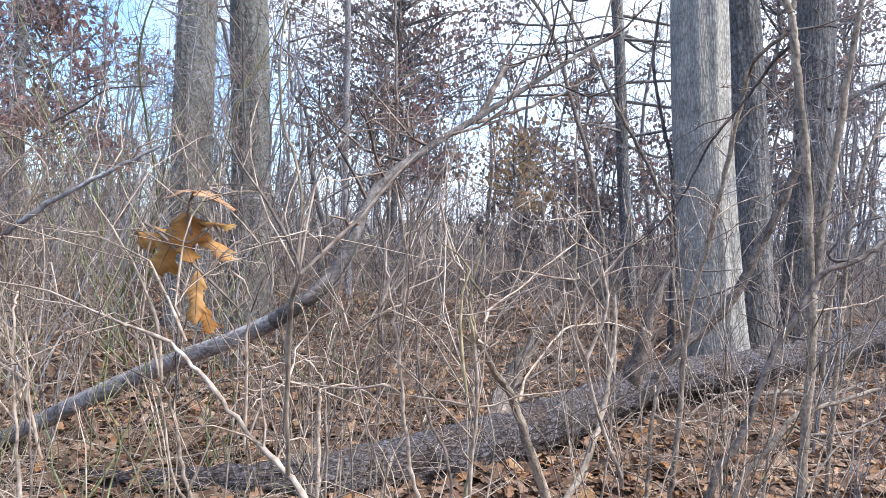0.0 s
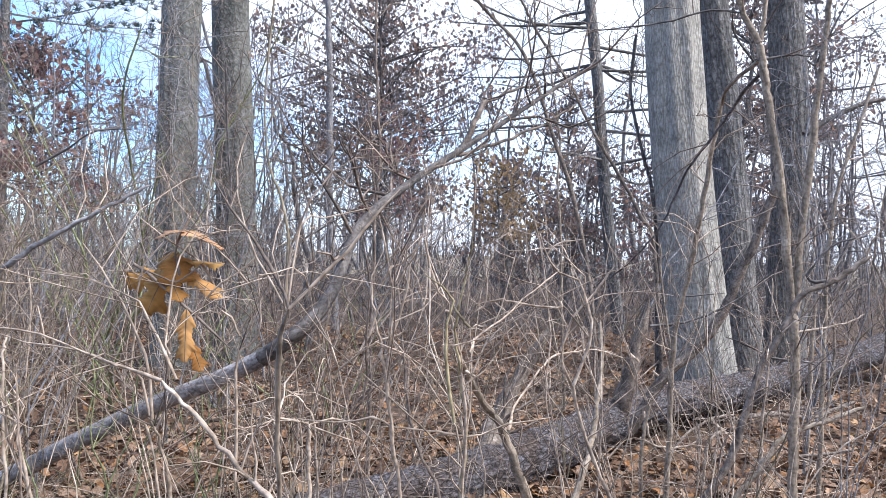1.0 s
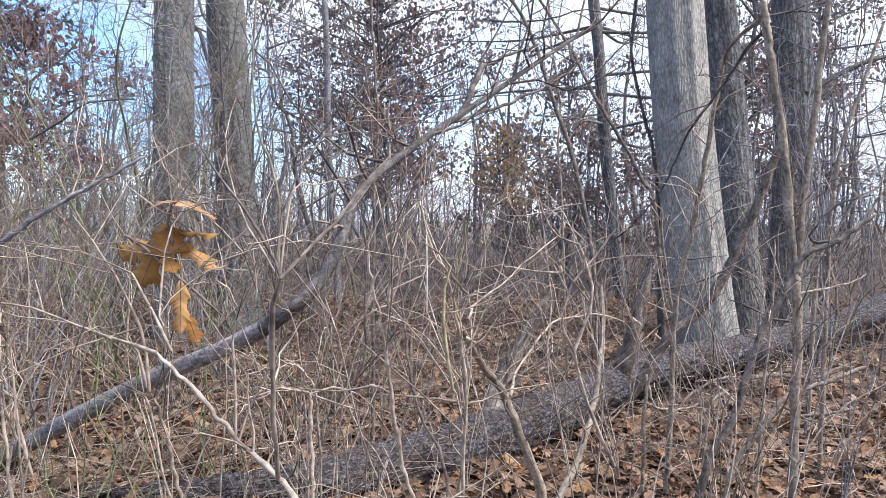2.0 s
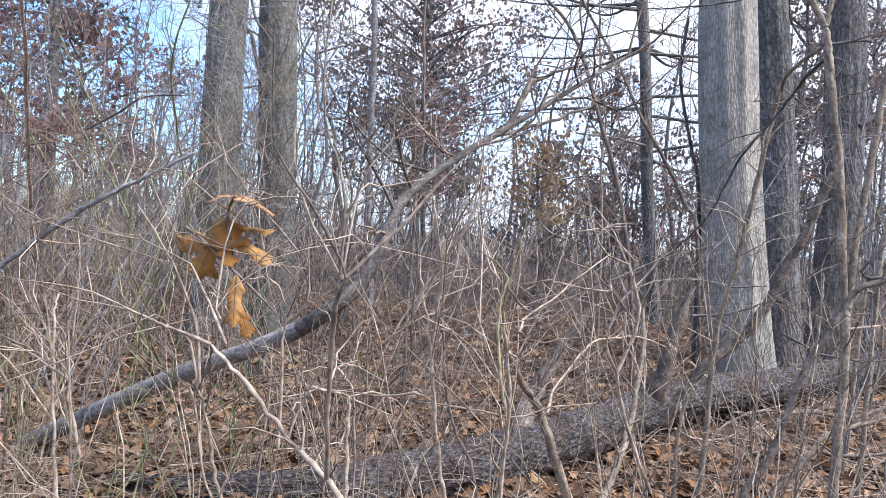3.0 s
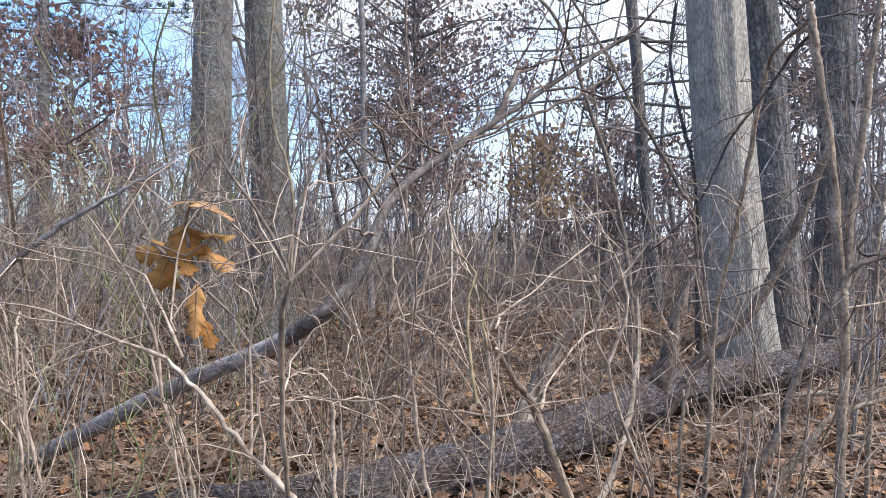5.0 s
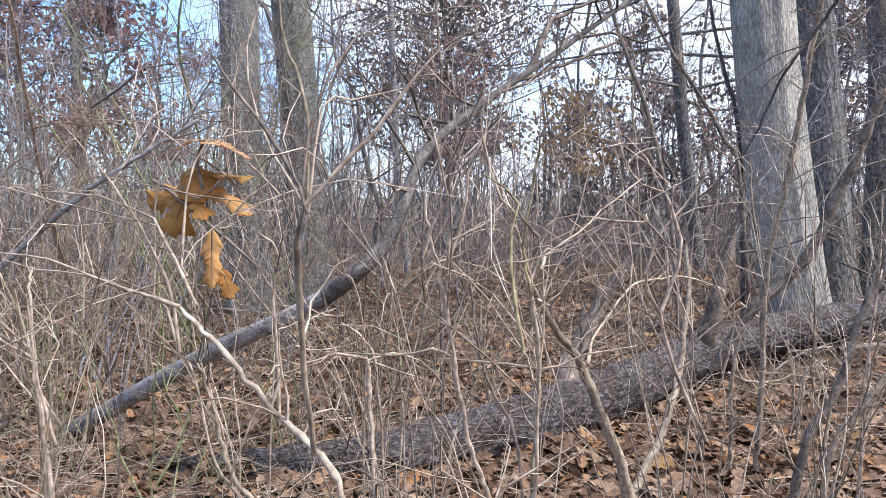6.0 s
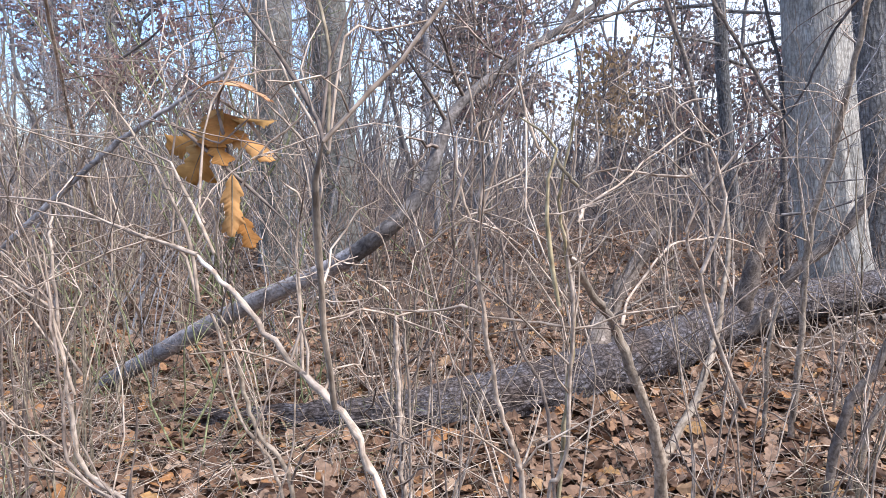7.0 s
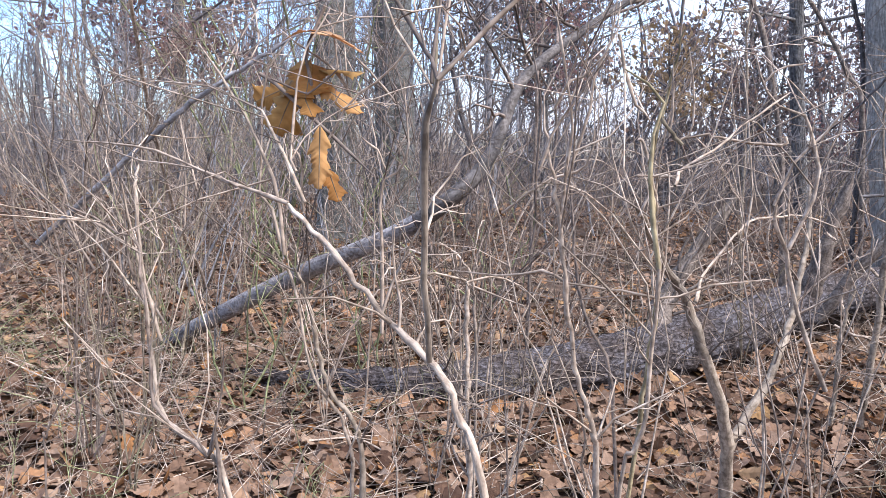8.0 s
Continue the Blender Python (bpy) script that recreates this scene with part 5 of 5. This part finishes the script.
for k, (x, y, h) in enumerate(((-1.55, 3.7, 1.5), (-1.2, 4.3, 1.2), (-2.3, 4.4, 1.6), (-2.7, 6.8, 2.9), (-3.3, 7.4, 3.1), (-0.7, 6.0, 1.3))):
    wild_shrub(x, y, h, 5, 800 + k, TWIG_GREEN, 0.45)


rng = np.random.default_rng(515)
for k in range(5):
    y = 2.3 + 2.4 * rng.uniform(0, 1)
    x = rng.uniform(-0.72, 0.62) * (y - 0.3)
    if x < -0.5 or x > 0.8:
        wild_shrub(x, y, rng.uniform(0.9, 1.7), int(rng.integers(2, 4)), 1000 + 3 * k + (x < 0), TWIG_YELLOW if x < 0 else TWIG_PALE, 0.4)
for k in range(14):
    y = 5.0 + 4.5 * rng.uniform(0, 1)
    x = rng.uniform(-0.8, 0.66) * (y - 0.3)
    if 0.2 < x < 3.6 or abs(x + 0.6) < 0.5:
        continue
    wild_shrub(x, y, rng.uniform(2.0, 3.4), int(rng.integers(3, 5)), 1300 + k, (TWIG_PALE, TWIG_MIST, TWIG_BROWN)[k % 3], 0.42, 4.0, 0.6)


def arching_shrub(x, y, height, reach, seed, material):
    """Thin whips that rise, then lean over in long arcs."""
    rng = np.random.default_rng(seed)
    plant = thing("shrub", "thin shrub with long arching pale whips", "shrub", "wild shrubs")
    for k in range(6):
        a = rng.uniform(0, 2 * math.pi)
        d = np.array([math.cos(a), 0.5 * math.sin(a), 0.0])
        foot = np.array([x + rng.normal(0, 0.05), y + rng.normal(0, 0.05), -0.03])
        h, over = height * rng.uniform(0.6, 1.1), reach * rng.uniform(0.5, 1.2)
        ctrl = [foot, foot + d * over * 0.12 + (0, 0, h * 0.55), foot + d * over * 0.4 + (0, 0, h * 0.92), foot + d * over * 0.75 + (0, 0, h), foot + d * over * 1.1 + (0, 0, h * rng.uniform(0.85, 1.1))]
        whip(plant, [tuple(float(c) for c in p) for p in ctrl], 0.0042, 0.0013, material, step=0.06)
    side_twigs(plant, seed, 3.0, 0.4)


def lacy_shrub(x, y, height, seed, material, rate=4.2, reach=0.46):
    """A low fork of zigzag stems with many fine twigs that stand off at wide angles."""
    rng = np.random.default_rng(seed)
    plant = thing("shrub", "fine-branched bare shrub with zigzag tan twigs", "shrub", "wild shrubs")
    for k in range(4):
        a = rng.uniform(0, 2 * math.pi)
        way = np.array([math.cos(a) * 0.7, math.sin(a) * 0.45, 0.0])
        n = 9
        z = np.linspace(0, 1, n)
        kink = np.cumsum(rng.normal(0, 0.035, (n, 3)), axis=0) * height
        ctrl = np.array([x, y, -0.03]) + way * (height * 0.55 * z ** 1.4)[:, None] + np.array([0, 0, height])[None] * z[:, None] + kink * z[:, None]
        r = rng.uniform(0.0024, 0.004)
        whip(plant, [tuple(p) for p in ctrl], r, r * 0.4, material, step=0.07)
    side_twigs(plant, seed, rate, reach)


rng = np.random.default_rng(717)
for k in range(26):
    y = 2.3 + 5.0 * (k + rng.uniform(0, 1)) / 26
    x = rng.uniform(-0.75, 0.62) * (y - 0.3)
    if math.hypot(x - 2.7, y - 7.7) < 0.5 or (y < 3.0 and abs(x) < 0.45):
        continue
    lacy_shrub(x, y, rng.uniform(0.9, 1.5) if y < 4.0 else rng.uniform(1.1, 2.3), 3001 + 3 * k, (TWIG_PALE, TWIG_BROWN, TWIG_YELLOW)[k % 3])


rng = np.random.default_rng(919)
for k in range(5):
    y = 2.0 + 1.3 * (k + rng.uniform(0, 1)) / 5
    x = (-0.05 + 0.6 * ((k * 3) % 5 + rng.uniform(0, 1)) / 5) * (y - 0.35)
    lacy_shrub(x, y, rng.uniform(1.0, 1.6), 3303 + 3 * k, TWIG_PALE, 2.6, 0.4)

rng = np.random.default_rng(929)
for k in range(9):
    y = 2.9 + 2.6 * (k + rng.uniform(0, 1)) / 9
    x = (-0.72 + 1.1 * ((k * 4) % 9 + rng.uniform(0, 1)) / 9) * (y - 0.35)
    lacy_shrub(x, y, rng.uniform(1.1, 1.9), 3403 + 3 * k, TWIG_PALE if k % 3 else TWIG_YELLOW, 3.0, 0.5)


rng = np.random.default_rng(818)
for k in range(14):
    y = 3.6 + 4.4 * (k + rng.uniform(0, 1)) / 14
    x = rng.uniform(-0.72, 0.1) * y if k % 4 else rng.uniform(0.45, 0.7) * y
    lacy_shrub(x, y, rng.uniform(2.2, 3.6), 3200 + 3 * k + k % 2, (TWIG_MIST, TWIG_BROWN)[k % 2], 4.4, 0.75)


rng = np.random.default_rng(616)
for k in range(9):
    y = 2.2 + 2.4 * rng.uniform(0, 1)
    x = rng.uniform(-0.78, 0.02) * y
    if k % 3:
        arching_shrub(x, y, rng.uniform(1.2, 2.1), rng.uniform(0.6, 1.2), 601 + 3 * k + k % 2, TWIG_PALE if k % 4 == 1 and x > -0.7 else TWIG_YELLOW if k % 2 else TWIG_BROWN)


def undergrowth(seed, count, y0, y1, low=0.25, high=0.9, side=(-0.92, 0.66), lean=1.1):
    """Thin stalks past counting."""
    rng = np.random.default_rng(seed)
    acc = Strands()
    for k in range(count):
        y = y0 + (y1 - y0) * rng.uniform(0, 1)
        x = rng.uniform(*side) * (y - 0.2)
        sprout(acc, (x, y, -0.02), heading(rng, 1.0, lean), rng.uniform(low, high), rng.uniform(0.0016, 0.0032), int(rng.integers(0, 3)), rng, seg=4, bend=0.48, lift=-0.3)
    return acc


tagged(part("undergrowth", undergrowth(21, 120, 4.3, 11.0, 0.3, 1.2), TWIG_BROWN), "fine brown stalks standing in the leaf litter", "undergrowth", kind="stuff")
tagged(part("undergrowth", undergrowth(22, 160, 2.6, 5.2, 0.15, 0.5), TWIG_PALE), "fine pale dead stalks over the leaf litter", "undergrowth", kind="stuff")
tagged(part("undergrowth", undergrowth(24, 110, 3.4, 9.0, 0.3, 1.0), TWIG_PALE), "thin pale stalks among the shrubs", "undergrowth", kind="stuff")


def tangle(seed, count, y0, y1, side):
    """Thin dead twigs that lean and cross one another low over the ground."""
    rng = np.random.default_rng(seed)
    acc = Strands()
    for k in range(count):
        y = y0 + (y1 - y0) * rng.uniform(0, 1)
        x = rng.uniform(*side) * (y - 0.2)
        d = rng.normal(0, 1, 3)
        d[2] = rng.uniform(0.25, 1.1)
        d[1] *= 0.6
        d /= np.linalg.norm(d)
        sprout(acc, (x, y, lie(x, y)), d, rng.uniform(0.3, 0.85), rng.uniform(0.0016, 0.0034), int(rng.integers(0, 3)), rng, seg=4, bend=0.36, lift=-0.2)
    return acc


tagged(part("undergrowth", tangle(27, 190, 3.2, 8.5, (-0.9, 0.66)), TWIG_PALE), "pale dead twigs crossing low over the leaves", "undergrowth", kind="stuff")
tagged(part("undergrowth", tangle(28, 110, 2.6, 6.5, (-0.95, 0.3)), TWIG_YELLOW), "straw-coloured dead twigs crossing low over the leaves", "undergrowth", kind="stuff")
tagged(part("bramble", tangle(29, 70, 1.9, 3.5, (-0.95, -0.3)), TWIG_BROWN), "low brown bramble stems over the leaves", "bramble", kind="stuff")
tagged(part("bramble", undergrowth(23, 110, 2.5, 5.0, 0.25, 0.7, (-0.95, -0.2), 1.3), TWIG_GREEN), "tangled olive brambles and dead grass", "bramble", kind="stuff")


def dropped_sticks(seed, count, y0, y1, long, side=(-0.9, 0.68), thin=0.002, thick=0.006):
    rng = np.random.default_rng(seed)
    acc = Strands()
    for k in range(count):
        y = y0 + (y1 - y0) * rng.uniform(0, 1)
        x = rng.uniform(*side) * y
        a = rng.uniform(0, math.pi)
        d = np.array([math.cos(a), math.sin(a), rng.normal(0.05, 0.12)])
        sprout(acc, (x, y, lie(x, y) + rng.uniform(0.02, 0.07)), d, rng.uniform(0.2, long), rng.uniform(thin, thick), int(rng.integers(0, 2)), rng, lift=-0.05, bend=0.1)
    return acc


tagged(part("dropped_sticks", dropped_sticks(41, 420, 2.4, 9.0, 0.9), TWIG_PALE), "dead sticks lying among the leaves", "sticks", kind="stuff")
tagged(part("dropped_sticks", dropped_sticks(42, 420, 2.2, 4.6, 0.55, (-0.85, -0.12), 0.0012, 0.0028), TWIG_PALE), "fine dead twigs lying in a loose mat", "sticks", kind="stuff")


# ---- dry oak leaves on the pale shrub ----
def hanging_leaf(base, tip, face, width, seed, label=""):
    """One lobed oak leaf from its stalk to its tip, facing a given way."""
    rng = np.random.default_rng(seed)
    base, tip = np.array(base, float), np.array(tip, float)
    x = tip - base
    length = np.linalg.norm(x)
    x /= length
    f = np.array(face, float)
    y = np.cross(f, x)
    y /= np.linalg.norm(y)
    z = np.cross(x, y)
    v, q = oak_leaf(1.0, rng, 25, 2, 0.3, 0.5)
    v[:, 1] *= width / length / 0.62
    v[:, 2] *= 0.8
    acc = Strands()
    acc.quads(base + (v * length) @ np.array([x, y, z]), q)
    ob = part("leaf", acc, LEAF_GOLD, leaf_spray, label)
    mod = ob.modifiers.new("blade", "SOLIDIFY")
    mod.thickness = 0.0006
    n = len(v) // 3
    rib = Strands()
    rib.tube(base + (v[n:2 * n] * length) @ np.array([x, y, z]), np.linspace(0.0011, 0.0004, n), 5)
    part("midrib", rib, TWIG_YELLOW, ob, "pale raised midrib")
    return ob


leaf_spray = thing("oak_leaf_spray", "cluster of golden brown dry oak leaves on a thin twig", "leaves")
hanging_leaf((-0.47, 1.69, 1.436), (-0.5, 1.66, 1.424), (-0.1, -0.3, 1), 0.05, 70)
hanging_leaf((-0.47, 1.69, 1.436), (-0.401, 1.65, 1.411), (0.1, -0.35, 1), 0.055, 71)
hanging_leaf((-0.481, 1.7, 1.399), (-0.516, 1.68, 1.349), (-0.1, -1, 0.4), 0.042, 74)
hanging_leaf((-0.478, 1.7, 1.393), (-0.472, 1.66, 1.346), (0.2, -1, 0.5), 0.055, 79)
hanging_leaf((-0.477, 1.69, 1.371), (-0.398, 1.66, 1.329), (0.25, -1, 0.45), 0.028, 73)
hanging_leaf((-0.47, 1.7, 1.386), (-0.406, 1.7, 1.381), (0.1, -0.08, 1), 0.04, 76)
hanging_leaf((-0.498, 1.7, 1.367), (-0.525, 1.68, 1.298), (-0.3, -1, 0.1), 0.038, 72)
hanging_leaf((-0.513, 1.72, 1.365), (-0.562, 1.7, 1.341), (-0.2, -0.6, 0.8), 0.03, 75)
hanging_leaf((-0.481, 1.67, 1.355), (-0.459, 1.65, 1.321), (0.2, -1, 0.1), 0.024, 81)
hanging_leaf((-0.448, 1.65, 1.309), (-0.439, 1.62, 1.228), (0.35, -1, 0.1), 0.027, 77)
hanging_leaf((-0.441, 1.66, 1.252), (-0.419, 1.64, 1.212), (0.8, -1, 0.2), 0.022, 78)
whip(leaf_spray, [(-0.455, 1.69, 1.467), (-0.467, 1.686, 1.437), (-0.478, 1.682, 1.407), (-0.474, 1.678, 1.385), (-0.465, 1.674, 1.341), (-0.451, 1.67, 1.302)], 0.0026, 0.0016, TWIG_BROWN)
whip(leaf_spray, [(-0.545, 1.68, 1.377), (-0.504, 1.67, 1.351), (-0.457, 1.66, 1.314), (-0.414, 1.65, 1.281), (-0.373, 1.64, 1.247)], 0.0028, 0.0016, TWIG_BROWN)
whip(leaf_spray, [(-0.52, 1.66, 1.369), (-0.48, 1.66, 1.353), (-0.457, 1.66, 1.356), (-0.425, 1.66, 1.384)], 0.0016, 0.001, TWIG_BROWN)


# ---- leaf litter ----
def litter_field(seed, count, y0, y1, half, stations=8, widen=0.6):
    rng = np.random.default_rng(seed)
    kinds = [oak_leaf(1.0, rng, stations, 3 if stations > 6 else 2, 0.35) for _ in range(14)]
    acc = Strands()
    for k in range(count):
        y = y0 + (y1 - y0) * rng.uniform(0, 1)
        x = rng.uniform(-half - 0.25, half) * (y + widen)
        v, f = kinds[k % 14]
        tilt = rng.normal(0, 0.3, 2)
        acc.quads(turned(v * rng.uniform(0.06, 0.115), (tilt[0], tilt[1], rng.uniform(0, 6.28)), (x, y, lie(x, y) + rng.uniform(0.004, 0.05))), f)
    return acc


tagged(part("leaf_litter", litter_field(51, 17000, 2.0, 6.0, 0.72), LITTER, smooth=False), "brown fallen oak leaves covering the ground", "leaves", kind="stuff")
tagged(part("leaf_litter", litter_field(52, 16000, 6.0, 14.0, 0.72, 5), LITTER, smooth=False), "brown fallen oak leaves covering the ground", "leaves", kind="stuff")
tagged(part("leaf_litter", litter_field(53, 3600, -2.2, 2.1, 0.72, 5, 3.6), LITTER, smooth=False), "brown fallen oak leaves covering the ground", "leaves", kind="stuff")

rng = np.random.default_rng(61)
shapes = []
for k in range(10):
    v, f = oak_leaf(1.0, rng, 11, 3, 0.2)
    acc = Strands()
    acc.quads(v, f)
    shapes.append(acc.mesh("fallen_leaf", LITTER_ONE, False))
for k in range(300):
    y = rng.uniform(2.6, 4.6)
    x = rng.uniform(-0.66, 0.6) * (y - 0.2)
    leaf = new("fallen_leaf", shapes[k % 10])
    leaf.parent = ground
    s = rng.uniform(0.075, 0.125)
    leaf.matrix_basis = Matrix.LocRotScale((x, y, lie(x, y) + rng.uniform(0.03, 0.065)), Euler((rng.normal(0, 0.3), rng.normal(0, 0.3), rng.uniform(0, 6.28))), (s, s, s))
